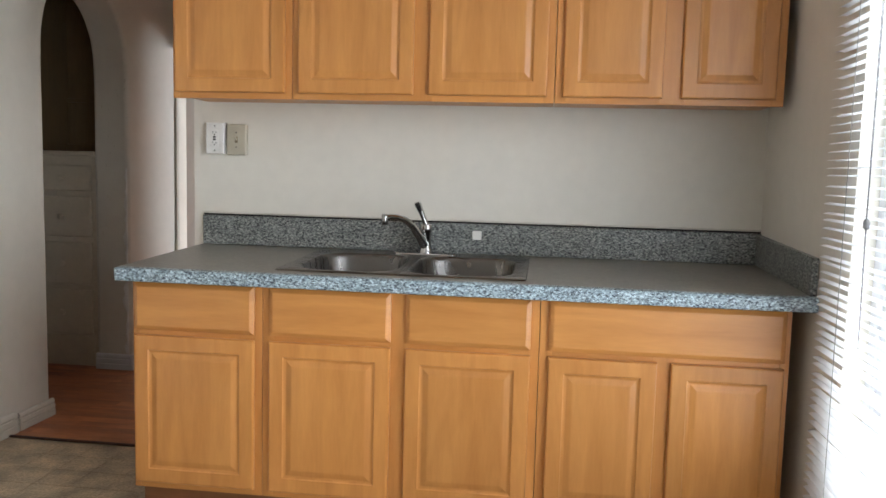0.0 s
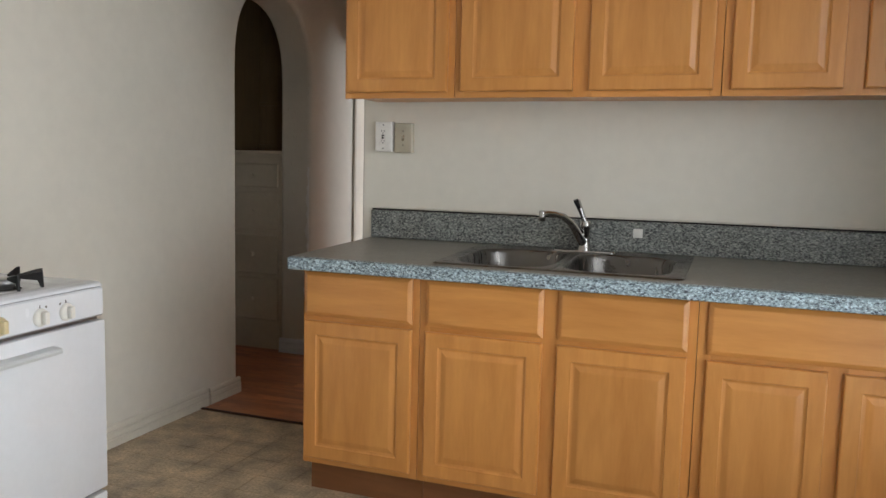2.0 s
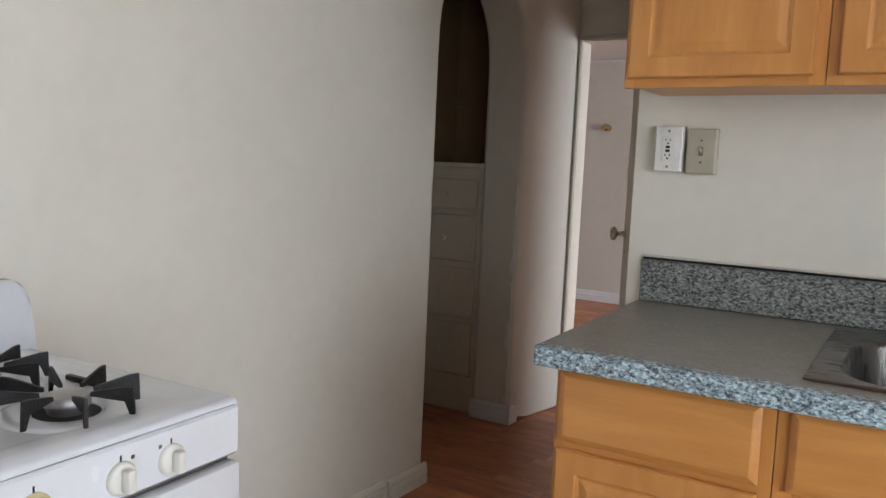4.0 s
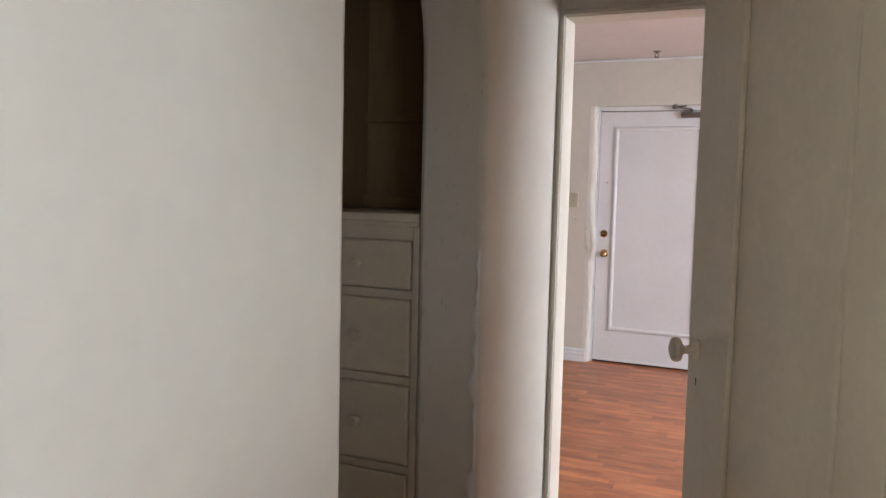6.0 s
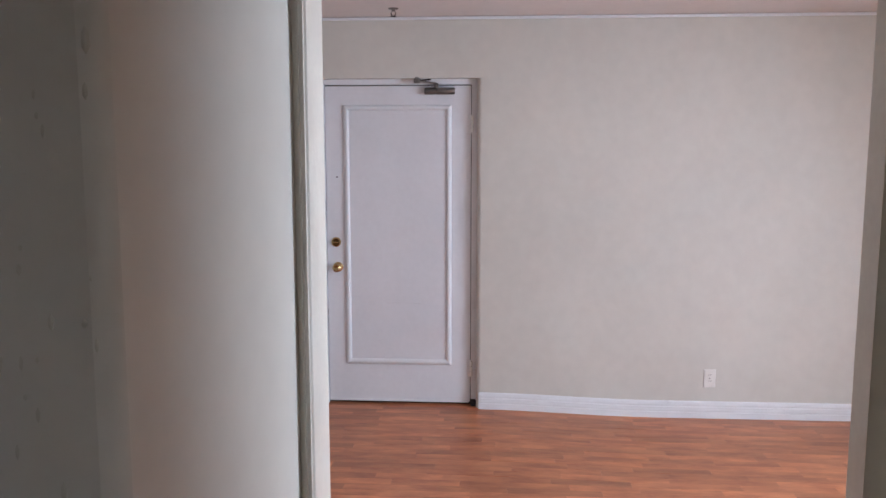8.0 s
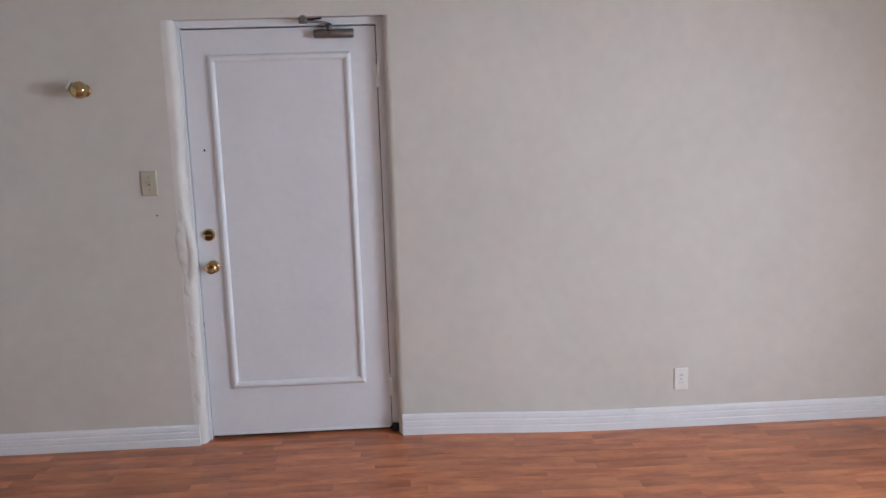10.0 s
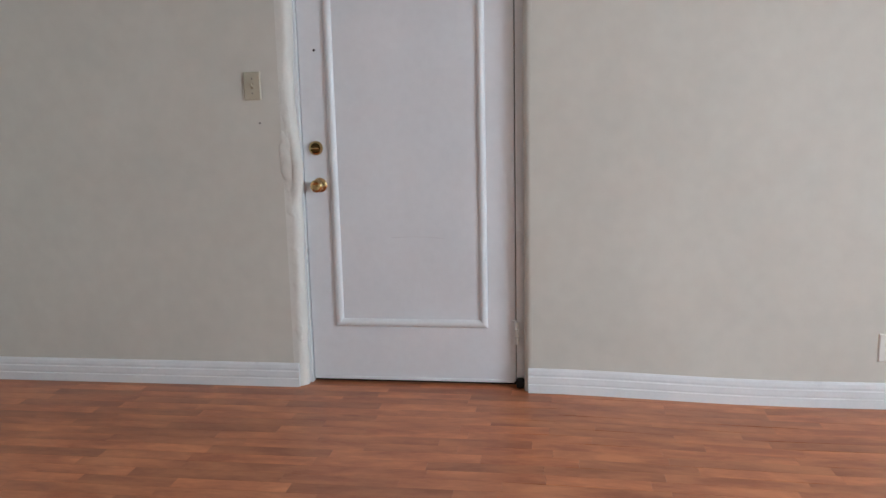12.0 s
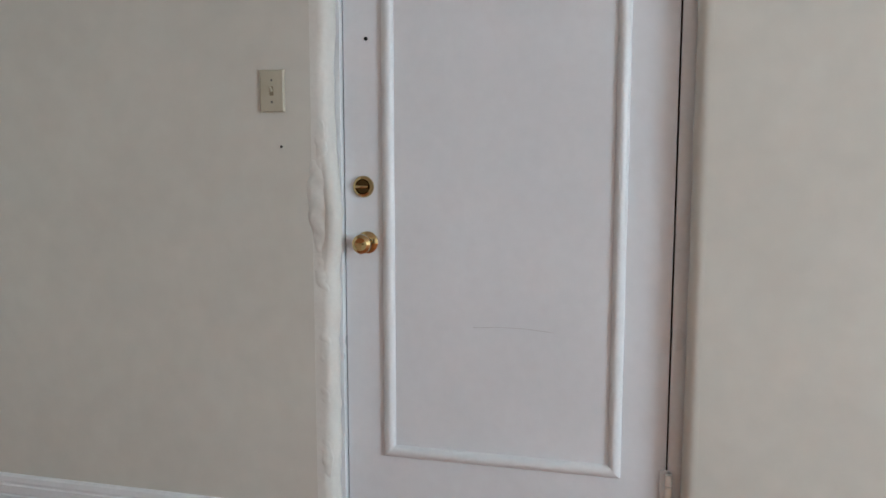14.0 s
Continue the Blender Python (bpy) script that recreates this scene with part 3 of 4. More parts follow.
def sink():
    s = thing("kitchen_sink", "brushed stainless steel double-bowl drop-in sink", "sink", TOP)
    zt = 0.913
    cx, cy, w, d = -0.089, 2.700, 0.85, 0.575
    bowls = [(-0.284, 2.662, 0.352, 0.44), (0.106, 2.662, 0.368, 0.44)]
    # rim deck: one ring round each bowl, meeting on the bridge between them
    bm = bmesh.new()
    mid = (bowls[0][0] + bowls[1][0]) / 2
    for (bx, by, bw, bd), (h0, h1) in zip(bowls, ((cx - w / 2, mid), (mid, cx + w / 2))):
        hx, hw = (h0 + h1) / 2, h1 - h0
        loft(bm, [[(x, y, zt + 0.0005) for x, y in round_rect(hx, cy, hw, d, 0.012)], [(x, y, zt + 0.004) for x, y in round_rect(hx, cy, hw - 0.004, d - 0.012, 0.012)],
                  [(x, y, zt + 0.0042) for x, y in round_rect(bx, by, bw + 0.012, bd + 0.012, 0.114)], [(x, y, zt + 0.004) for x, y in round_rect(bx, by, bw, bd, 0.11)]], False)
    part("rim", bm, M_STEEL, s)
    for bx, by, bw, bd in bowls:
        bm = bmesh.new()
        prof = [(0, 0.004), (0.005, 0.0), (0.009, -0.012), (0.014, -0.13), (0.026, -0.165), (0.06, -0.180), (0.14, -0.184)]
        loft(bm, [[(x, y, zt + z) for x, y in round_rect(bx, by, bw - 2 * i, bd - 2 * i, max(0.11 - i * 0.3, 0.028))] for i, z in prof])
        bowl = part("bowl", bm, M_STEEL, s)
        part("drain", lathe(bmesh.new(), [(0, 0.001), (0.018, 0.001), (0.024, 0.004), (0.042, 0.005), (0.044, 0.0)], Matrix.Translation((bx, by + 0.02, zt - 0.184))), M_CHROME, bowl)


sink()


def faucet():
    f = thing("faucet", "single-lever chrome kitchen faucet on a wide deck plate", "faucet", TOP @ Matrix.Translation((-0.074, 2.935, 0.918)))
    bm = bmesh.new()
    loft(bm, [[(x, y, z) for x, y in round_rect(0, 0, 0.25 - k, 0.055 - k, 0.027 - k / 2)] for k, z in ((0, -0.002), (0, 0.002), (0.004, 0.005), (0.012, 0.006))])
    part("deck_plate", bm, M_CHROME, f)
    part("body", lathe(bmesh.new(), [(0.029, 0.005), (0.027, 0.014), (0.021, 0.03), (0.0205, 0.085), (0.024, 0.092), (0.025, 0.105), (0.022, 0.118), (0, 0.120)]), M_CHROME, f)
    pts = [(-0.005, -0.012, 0.035), (-0.022, -0.03, 0.072), (-0.045, -0.058, 0.115), (-0.070, -0.085, 0.140), (-0.098, -0.115, 0.152), (-0.122, -0.143, 0.154), (-0.130, -0.152, 0.150)]
    part("spout", tube(bmesh.new(), pts, 0.012, 14, [0.018, 0.017, 0.0145, 0.0125, 0.0115, 0.011, 0.0108]), M_CHROME, f)
    part("aerator", lathe(bmesh.new(), [(0, -0.02), (0.011, -0.02), (0.0125, -0.018), (0.0125, 0.016), (0.010, 0.02), (0, 0.02)], Matrix.Translation((-0.135, -0.158, 0.146))), M_CHROME, f, "bright chrome aerator tip")
    bm = bmesh.new()
    tube(bm, [(0.0, 0.0, 0.112), (-0.012, -0.006, 0.145), (-0.026, -0.012, 0.180), (-0.034, -0.016, 0.198)], 0.01, 12, [0.012, 0.0095, 0.012, 0.014])
    lever = part("lever", bm, M_CHROME, f)
    part("grip", tube(bmesh.new(), [(-0.022, -0.0195, 0.170), (-0.036, -0.028, 0.203)], 0.008, 10, [0.006, 0.010]), M_SMOKE, lever, "dark glossy lever grip")


faucet()

clip = thing("backsplash_clip", "small white plastic square stuck on the speckled backsplash", "clip", TOP)
part("clip_body", bmbox(0.100, 0.137, YK - 0.034, YK - 0.0225, 0.972, 1.008, bevel=0.003), M_PLATE, clip)


# ---- cover plates ----
def cover_plate(name, label, x, y, z, w, h, d, material):
    """A bevelled plate on a wall that faces -y, with its centre at x, z."""
    p = thing(name, label, "cover plate", Matrix.Translation((x, y, z)))
    bm = bmesh.new()
    lp = rings_panel(bm, w, h, [(0, 0.0), (0, d - 0.003), (0.004, d)], Matrix())
    bm.faces.new(lp[-1])
    bm.faces.new(lp[0][::-1])
    part("plate", bm, material, p, smooth=False)
    return p


def screw(p, x, z, d):
    part("screw", lathe(bmesh.new(), [(0.0035, 0), (0.003, 0.0012), (0, 0.0016)], Matrix.Translation((x, -d, z)) @ pose(0, 0, 0, 90), 10), M_GREY, p)


def gfci():
    d = 0.036
    p = cover_plate("power_outlet", "white boxy power outlet with black test buttons beside the cabinets", -0.983 + KX, YK + KY - 0.0015, 1.376, 0.078, 0.128, d, M_PLATE)
    part("insert", bmbox(-0.0165, 0.0165, -d - 0.003, -d, -0.034, 0.034, bevel=0.001, seg=1), M_PLATE, p)
    for z in (0.021, -0.021):
        for x in (-0.0065, 0.0065):
            part("slot", bmbox(x - 0.0012, x + 0.0012, -d - 0.0036, -d - 0.003, z - 0.0025 + 0.003, z + 0.0065), M_DARK, p)
        part("ground_hole", lathe(bmesh.new(), [(0.0028, 0), (0.0028, 0.0006), (0, 0.0006)], Matrix.Translation((0, -d - 0.003, z - 0.006)) @ pose(0, 0, 0, 90), 10), M_DARK, p)
    for z in (0.005, -0.0055):
        part("button", bmbox(-0.006, 0.006, -d - 0.005, -d - 0.003, z - 0.0036, z + 0.0036, bevel=0.0008, seg=1), M_DARK, p, "small black test button")
    screw(p, 0, 0.05, d)
    screw(p, 0, -0.05, d)


gfci()


def switch(label, x, y, z, w, h, d, toggle):
    p = cover_plate("light_switch", label, x, y, z, w, h, d, M_IVORY)
    # the toggle's shadow is put into the collar's darker colour
    part("collar", bmbox(-0.006, 0.006, -d - 0.002, -d, -0.0125, 0.0125, bevel=0.001, seg=1), M_COLLAR_SHADE, p)
    part("toggle", tube(bmesh.new(), [(0, -d, 0), (0, -d - 0.014, toggle * 0.012)], 0.004, 8, [0.0045, 0.0035]), M_IVORY, p)
    screw(p, 0, 0.03, d)
    screw(p, 0, -0.03, d)
    return p


switch("aged ivory light switch in a deep box beside the outlet", -0.893 + KX, YK + KY - 0.0015, 1.371, 0.082, 0.126, 0.028, 1)


# ---- gas stove ----
def gas_stove():
    """Front faces +x; built with u along y and v from the front back to the wall."""
    s = thing("gas_stove", "white enamel four-burner gas range with black grates", "stove", Matrix.Translation((-1.385, 1.800, 0)) @ pose(0, 0, 0, 0, 0, 93))
    W, D = 0.762, 0.645   # local: x from -W to 0 along the front, -y the front, +y the wall
    part("body", bmbox(-W + 0.004, -0.004, 0.022, D, 0.07, 0.867, bevel=0.006), M_ENAMEL, s)
    part("base_plinth", bmbox(-W + 0.02, -0.02, 0.05, D - 0.02, 0.0, 0.068), M_DARK, s, "dark recessed plinth")
    # cooktop with raised rim and a sunken burner well
    bm = bmesh.new()
    loops = []
    for k, z in ((0.0, 0.868), (0.0, 0.872), (0.006, 0.880), (0.020, 0.8855), (0.040, 0.886), (0.070, 0.8845), (0.090, 0.880), (0.105, 0.879)):
        loops.append([(-W + k, k * 0.8, z), (-k, k * 0.8, z), (-k, D - 0.09 - k * 0.3, z), (-W + k, D - 0.09 - k * 0.3, z)])
    rows = loft(bm, loops)
    part("cooktop", bm, M_ENAMEL, s, "white enamel cooktop with rounded corners")
    bm = bmesh.new()
    prof = [(D - 0.092, 0.868), (D - 0.088, 0.905), (D - 0.078, 0.985), (D - 0.066, 1.014), (D - 0.050, 1.025), (D - 0.02, 1.025), (D - 0.004, 1.012), (D - 0.002, 0.868)]
    n = 12
    rows = []
    for x in [-W + 0.004, -W + 0.012, -W + 0.03] + [-0.03, -0.012, -0.004]:
        drop = {0.004: 0.030, 0.012: 0.010, 0.03: 0.0}[round(min(-x, x + W), 3)]
        rows.append([bm.verts.new((x, y, z - (drop if z > 0.98 else 0))) for y, z in prof])
    for a, b in zip(rows, rows[1:]):
        for i in range(len(prof) - 1):
            bm.faces.new((a[i], a[i + 1], b[i + 1], b[i]))
    bm.faces.new(rows[0])
    bm.faces.new(rows[-1][::-1])
    part("backguard", bm, M_ENAMEL, s, "low white backguard with rounded ends")
    # control panel, leaning back a little
    bm = bmesh.new()
    pr = [(0.022, 0.866), (0.003, 0.865), (-0.002, 0.860), (-0.002, 0.782), (0.004, 0.776), (0.022, 0.774)]
    a = [bm.verts.new((-W, y, z)) for y, z in pr]
    b = [bm.verts.new((0, y, z)) for y, z in pr]
    for i in range(len(pr)):
        j = (i + 1) % len(pr)
        bm.faces.new((a[i], a[j], b[j], b[i]))
    bm.faces.new(a)
    bm.faces.new(b[::-1])
    panel = part("control_panel", bm, M_ENAMEL, s)
    for k, u in enumerate((0.150, 0.246, 0.385, 0.520, 0.602)):
        material = M_KNOBY if k == 2 else M_KNOBW
        m = Matrix.Translation((-u, -0.002, 0.812)) @ pose(0, 0, 0, 90)
        knob = part("knob", lathe(bmesh.new(), [(0.026, 0), (0.026, 0.004), (0.0235, 0.008), (0.020, 0.010), (0, 0.010)], m), material, s, "yellowed plastic oven knob" if k == 2 else "off-white plastic burner knob")
        part("grip", bmbox(-u - 0.008, -u + 0.008, -0.030, -0.012, 0.812 - 0.018, 0.812 + 0.018, bevel=0.004), material, knob)
        part("pointer", bmbox(-u - 0.0014, -u + 0.0014, -0.0028, -0.0021, 0.836, 0.847), M_DARK, knob, smooth=False)
        if k != 2:
            part("dial_mark", bmbox(-u + 0.022 * (1 if k % 2 else -1) - 0.003, -u + 0.022 * (1 if k % 2 else -1) + 0.003, -0.0028, -0.0021, 0.836, 0.842), M_GREY, panel, smooth=False)
    # oven door with handle, drawer below
    door = part("oven_door", bmbox(-W + 0.002, -0.002, -0.012, 0.020, 0.235, 0.766, bevel=0.006), M_ENAMEL, s, "plain white oven door")
    bm = bmesh.new()
    hp = [(-0.0115, 0.738), (-0.042, 0.734), (-0.047, 0.728), (-0.043, 0.719), (-0.038, 0.717), (-0.037, 0.724), (-0.0115, 0.729)]
    a = [bm.verts.new((-0.552, y, z - 0.012)) for y, z in hp]
    b = [bm.verts.new((-0.212, y, z - 0.012)) for y, z in hp]
    for i in range(len(hp)):
        j = (i + 1) % len(hp)
        bm.faces.new((a[i], a[j], b[j], b[i]))
    bm.faces.new(a)
    bm.faces.new(b[::-1])
    part("handle", bm, mat("grey_handle", (0.60, 0.62, 0.62), 0.35, 0.0, var=0.03, scale=3), door, "pale grey oven handle")
    part("broiler_drawer", bmbox(-W + 0.002, -0.002, -0.010, 0.020, 0.075, 0.222, bevel=0.006), M_ENAMEL, s)
    # grey strip set into the slot to stand for its shade
    part("shadow_gap", bmbox(-W + 0.01, -0.01, 0.012, 0.0215, 0.7665, 0.7735), M_GREY, s, "grey strip for the shade in the slot under the control panel", smooth=False)
    # burners and star grates
    for bx in (-0.225, -0.535):
        for by in (0.150, 0.390):
            at = Matrix.Translation((bx, by, 0.879))
            ring = part("burner_pan", lathe(bmesh.new(), [(0.052, -0.004), (0.056, 0.0012), (0.092, 0.004), (0.100, 0.003), (0.103, 0.0)], at, 32), M_ENAMEL, s)
            part("burner_well", lathe(bmesh.new(), [(0.051, 0.0006), (0, 0.0006)], at, 28), M_DARK, ring)
            part("burner_head", lathe(bmesh.new(), [(0.030, 0.001), (0.032, 0.010), (0.036, 0.014), (0.037, 0.024), (0.033, 0.030), (0.014, 0.034), (0, 0.034)], at, 28), M_BURNER, ring, "grey metal burner head")
            bm = bmesh.new()
            for k in range(8):
                a = math.pi / 8 + k * math.pi / 4
                m = at @ Matrix.Rotation(a, 4, "Z")
                pts = [(0.040, 0.030), (0.041, 0.037), (0.098, 0.049), (0.112, 0.050), (0.114, 0.005), (0.107, 0.005), (0.098, 0.026)]
                l1 = [bm.verts.new(m @ Vector((r, -0.0028, z))) for r, z in pts]
                l2 = [bm.verts.new(m @ Vector((r, 0.0028, z))) for r, z in pts]
                for i in range(len(pts)):
                    j = (i + 1) % len(pts)
                    bm.faces.new((l1[i], l1[j], l2[j], l2[i]))
                bm.faces.new(l1[::-1])
                bm.faces.new(l2)
            part("grate", bm, M_IRON, s, "black cast-iron star grate", smooth=False)
    for bx in (-0.225, -0.535):
        for q in (-1, 1):
            part("grate_bar", bmbox(bx + q * 0.118 - 0.006, bx + q * 0.118 + 0.006, 0.228, 0.312, 0.880, 0.890, bevel=0.002, seg=1), M_IRON, s)


gas_stove()


# ---- kitchen window and blind ----
def sash_window(name, label, x, y0, y1, z0, z1, split, m=None):
    """A double-hung window in a wall whose outside is +x; x is the plane of the panes."""
    w = thing(name, label, "window", m, kind="structure")
    def frame_bars(a, b, lo, hi, xx, t, d):
        for p, q, r, s in ((a, a + t, lo, hi), (b - t, b, lo, hi), (a + t, b - t, lo, lo + t), (a + t, b - t, hi - t, hi)):
            part("window_frame", bmbox(xx, xx + d, p, q, r, s, bevel=0.003, seg=1), M_TRIM, w)
    frame_bars(y0, y1, z0, z1, x, 0.045, 0.08)
    mid = (z0 + z1) / 2
    half = (y1 - y0 - 0.09) / split
    for k in range(split):
        a = y0 + 0.045 + k * half
        b = a + half
        for lo, hi, off in ((z0 + 0.045, mid + 0.02, 0.012), (mid - 0.02, z1 - 0.045, 0.044)):
            for p, q, r, s in ((a, a + 0.045, lo, hi), (b - 0.045, b, lo, hi), (a + 0.045, b - 0.045, lo, lo + 0.045), (a + 0.045, b - 0.045, hi - 0.045, hi)):
                part("sash_bar", bmbox(x + off, x + off + 0.03, p, q, r, s, bevel=0.003, seg=1), M_TRIM, w)
            g = part("pane", bmbox(x + off + 0.012, x + off + 0.016, a + 0.045, b - 0.045, lo + 0.045, hi - 0.045), glass, w, smooth=False)
            g.visible_shadow = False
    part("window_sill", bmbox(x - 0.075, x + 0.02, y0 - 0.03, y1 + 0.03, z0 - 0.03, z0 - 0.001, bevel=0.006), M_TRIM, w)
    return w


sash_window("window_1", "tall white double-hung kitchen window behind a blind", XR + 0.06, KWIN[0], KWIN[1], KWIN[2], KWIN[3], 3, KIT)
sash_window("window_2", "wide white living room window", 1.98, LWIN[0], LWIN[1], LWIN[2], LWIN[3], 2)


def mini_blind():
    b = thing("window_blind", "white horizontal mini blind with slats half open", "blind", KIT)
    y0, y1, x = -0.92, 2.225, XR - 0.035
    part("headrail", bmbox(x - 0.018, x + 0.02, y0, y1, 2.245, 2.285, bevel=0.003, seg=1), M_SLAT, b)
    bm = bmesh.new()
    arc = [(-0.0127, 0.0), (-0.007, 0.0022), (0.0, 0.003), (0.007, 0.0022), (0.0127, 0.0)]
    tilt = radians(3)
    prof = [(u * math.cos(tilt) - v * math.sin(tilt), u * math.sin(tilt) + v * math.cos(tilt)) for u, v in arc]
    up = [[bm.verts.new((u, y, v + 0.0005)) for u, v in prof] for y in (y0 + 0.004, y1 - 0.004)]
    lo = [[bm.verts.new((u, y, v - 0.0005)) for u, v in prof] for y in (y0 + 0.004, y1 - 0.004)]
    for i in range(4):
        bm.faces.new((up[0][i], up[0][i + 1], up[1][i + 1], up[1][i]))
        bm.faces.new((lo[0][i], lo[1][i], lo[1][i + 1], lo[0][i + 1]))
    for e in (0, 4):
        bm.faces.new((up[0][e], up[1][e], lo[1][e], lo[0][e]))
    me = mesh_of("slat", bm, M_SLAT)
    z, n = 2.232, 0
    rnd = random.Random(4)
    while z > 0.215:
        s = new("slat", me)
        s.parent = b
        s.matrix_local = Matrix.Translation((x, rnd.uniform(-0.003, 0.003), z)) @ pose(0, 0, 0, rnd.uniform(-0.12, 0.12), rnd.uniform(-5, 5), 0)
        z -= 0.0245
    part("bottom_rail", bmbox(x - 0.012, x + 0.012, y0, y1, 0.185, 0.203, bevel=0.003, seg=1), M_SLAT, b)
    for y in (-0.75, 0.0, 0.75, 1.40, 2.05):
        for dx in (-0.0145, 0.0145):
            part("ladder_cord", tube(bmesh.new(), [(x + dx, y, 2.245), (x + dx, y, 0.203)], 0.0009, 6), M_CORD, b)
    for q in (0.0, 0.005):
        part("pull_cord", tube(bmesh.new(), [(x - 0.022, 1.39 + q, 2.25), (x - 0.026, 1.405 - q, 1.5), (x - 0.024, 1.425 + q, 1.1), (x - 0.026, 1.446, 0.655)], 0.0016, 6), M_PULL, b, "dark grey twisted pull cord")
        part("lift_cord", tube(bmesh.new(), [(x - 0.022, 1.88 + 2 * q, 2.25), (x - 0.024, 1.875 + q, 1.17), (x - 0.024, 1.868, 0.86)], 0.001, 6), M_PULL, b)
    part("cord_tassel", lathe(bmesh.new(), [(0.003, 0.0), (0.007, -0.012), (0.009, -0.030), (0, -0.036)], Matrix.Translation((x - 0.026, 1.446, 0.657)), 10), M_PULL, b)
    part("cord_joiner", lathe(bmesh.new(), [(0.003, 0.014), (0.008, 0.006), (0.008, -0.008), (0.002, -0.014)], Matrix.Translation((x - 0.024, 1.876, 1.165)), 10), M_PULL, b)


mini_blind()


# ---- skirting boards ----
def skirting(name, along, a0, a1, face, out, height, material, label):
    """A grooved board along x or y; face is the wall's plane, out the side (+1 or -1) it stands on."""
    prof = [(0.0, 0.0), (0.017, 0.0), (0.017, height * 0.34), (0.0135, height * 0.37), (0.0135, height * 0.40), (0.016, height * 0.44), (0.016, height * 0.66), (0.0115, height * 0.69), (0.0115, height * 0.73), (0.014, height * 0.78), (0.0115, height * 0.93), (0.006, height), (0.0, height)]
    bm = bmesh.new()
    rows = []
    for k in range(25):
        t = a0 + (a1 - a0) * k / 24
        dip = sag(t, face) if along == "x" else sag(face, t)
        rows.append([bm.verts.new((t, face + out * d, z + 0.001 + dip) if along == "x" else (face + out * d, t, z + 0.001 + dip)) for d, z in prof])
    for a, b in zip(rows, rows[1:]):
        for i in range(len(prof)):
            j = (i + 1) % len(prof)
            bm.faces.new((a[i], a[j], b[j], b[i]))
    bm.faces.new(rows[0])
    bm.faces.new(rows[-1][::-1])
    return structure(name, bm, material, label, "baseboard")


W_SK = "white painted wooden baseboard with horizontal grooves"
skirting("baseboard_entry_left", "x", -4.45, -2.866, Y_DOORWALL - 0.0005, -1, 0.107, M_TRIM, W_SK)
skirting("baseboard_entry_right", "x", -1.848, 1.8985, Y_DOORWALL - 0.0005, -1, 0.107, M_TRIM, W_SK)
skirting("baseboard_living_window", "y", 5.02, 8.53, 1.8995, -1, 0.107, M_TRIM, W_SK)
skirting("baseboard_stove_wall", "y", -2.29, 3.232, XL + 0.0005, 1, 0.098, M_TRIM_K, "cream painted baseboard along the stove wall")
skirting("baseboard_arch_near", "y", 3.247, 3.512, XL + 0.0005, 1, 0.085, M_TRIM_K, "short cream baseboard piece beside the arch")
skirting("baseboard_arch_far", "x", -2.37, -2.136, 4.3995, -1, 0.096, M_TRIM, "cream baseboard at the foot of the arch jamb")
skirting("baseboard_arch_return", "y", 4.382, 4.475, -2.152, 1, 0.093, M_TRIM, "white baseboard end wrapping the arch jamb")
skirting("baseboard_hall_return", "y", 4.477, 4.80, -2.146, 1, 0.024, M_TOE, "low reddish-brown floor strip in the hall")


# ---- hall: arch plaster, casing, dresser, closet door ----
def plaster_bumps():
    rnd = random.Random(11)
    bm = bmesh.new()
    for k in range(80):
        x, z = rnd.uniform(-2.355, -2.165), rnd.uniform(0.15, 1.75)
        r = rnd.uniform(0.0018, 0.0042) * (1.3 if k % 9 == 0 else 1)
        m = Matrix.Translation((x, 4.4, z)) @ Matrix.Diagonal((r, r * 0.5, r * rnd.uniform(1.2, 3.6), 1))
        bmesh.ops.create_icosphere(bm, subdivisions=1, radius=1, matrix=m)
    return bm


solid("plaster_bumps", plaster_bumps(), M_LUMPY, "lumps of dried paint and plaster on the arch jamb", "plaster", "stuff")


def ragged_ridge(x, y, z0, z1, w, d, seed, dx, swell=lambda z: 1.0):
    """An uneven plaster edge up a corner, wandering as it rises; dx, dy point away from the corner."""
    rnd = random.Random(seed)
    bm = bmesh.new()
    rows, z, k, off = [], z0, 0, 0.0
    while z < z1:
        off = 0.6 * off + rnd.uniform(-0.5, 0.5) * w
        s = abs(w * 0.55 + off) * swell(z)
        t = d * rnd.uniform(0.6, 1.2)
        rows.append([(x, y, z), (x + dx * s, y, z), (x + dx * s * 0.75, y - t * 0.8, z), (x + dx * s * 0.3, y - t, z), (x - dx * 0.002, y - t * 0.6, z)])
        z += rnd.uniform(0.018, 0.045)
    vs = [[bm.verts.new(p) for p in r] for r in rows]
    for a, b in zip(vs, vs[1:]):
        for i in range(5):
            bm.faces.new((a[i], a[(i + 1) % 5], b[(i + 1) % 5], b[i]))
    bm.faces.new(vs[0])
    bm.faces.new(vs[-1][::-1])
    return bm


M_CHIP = mat("fresh_white_plaster", (0.86, 0.85, 0.82), 0.5, var=0.06, scale=14, bump=0.5, bump_scale=50)

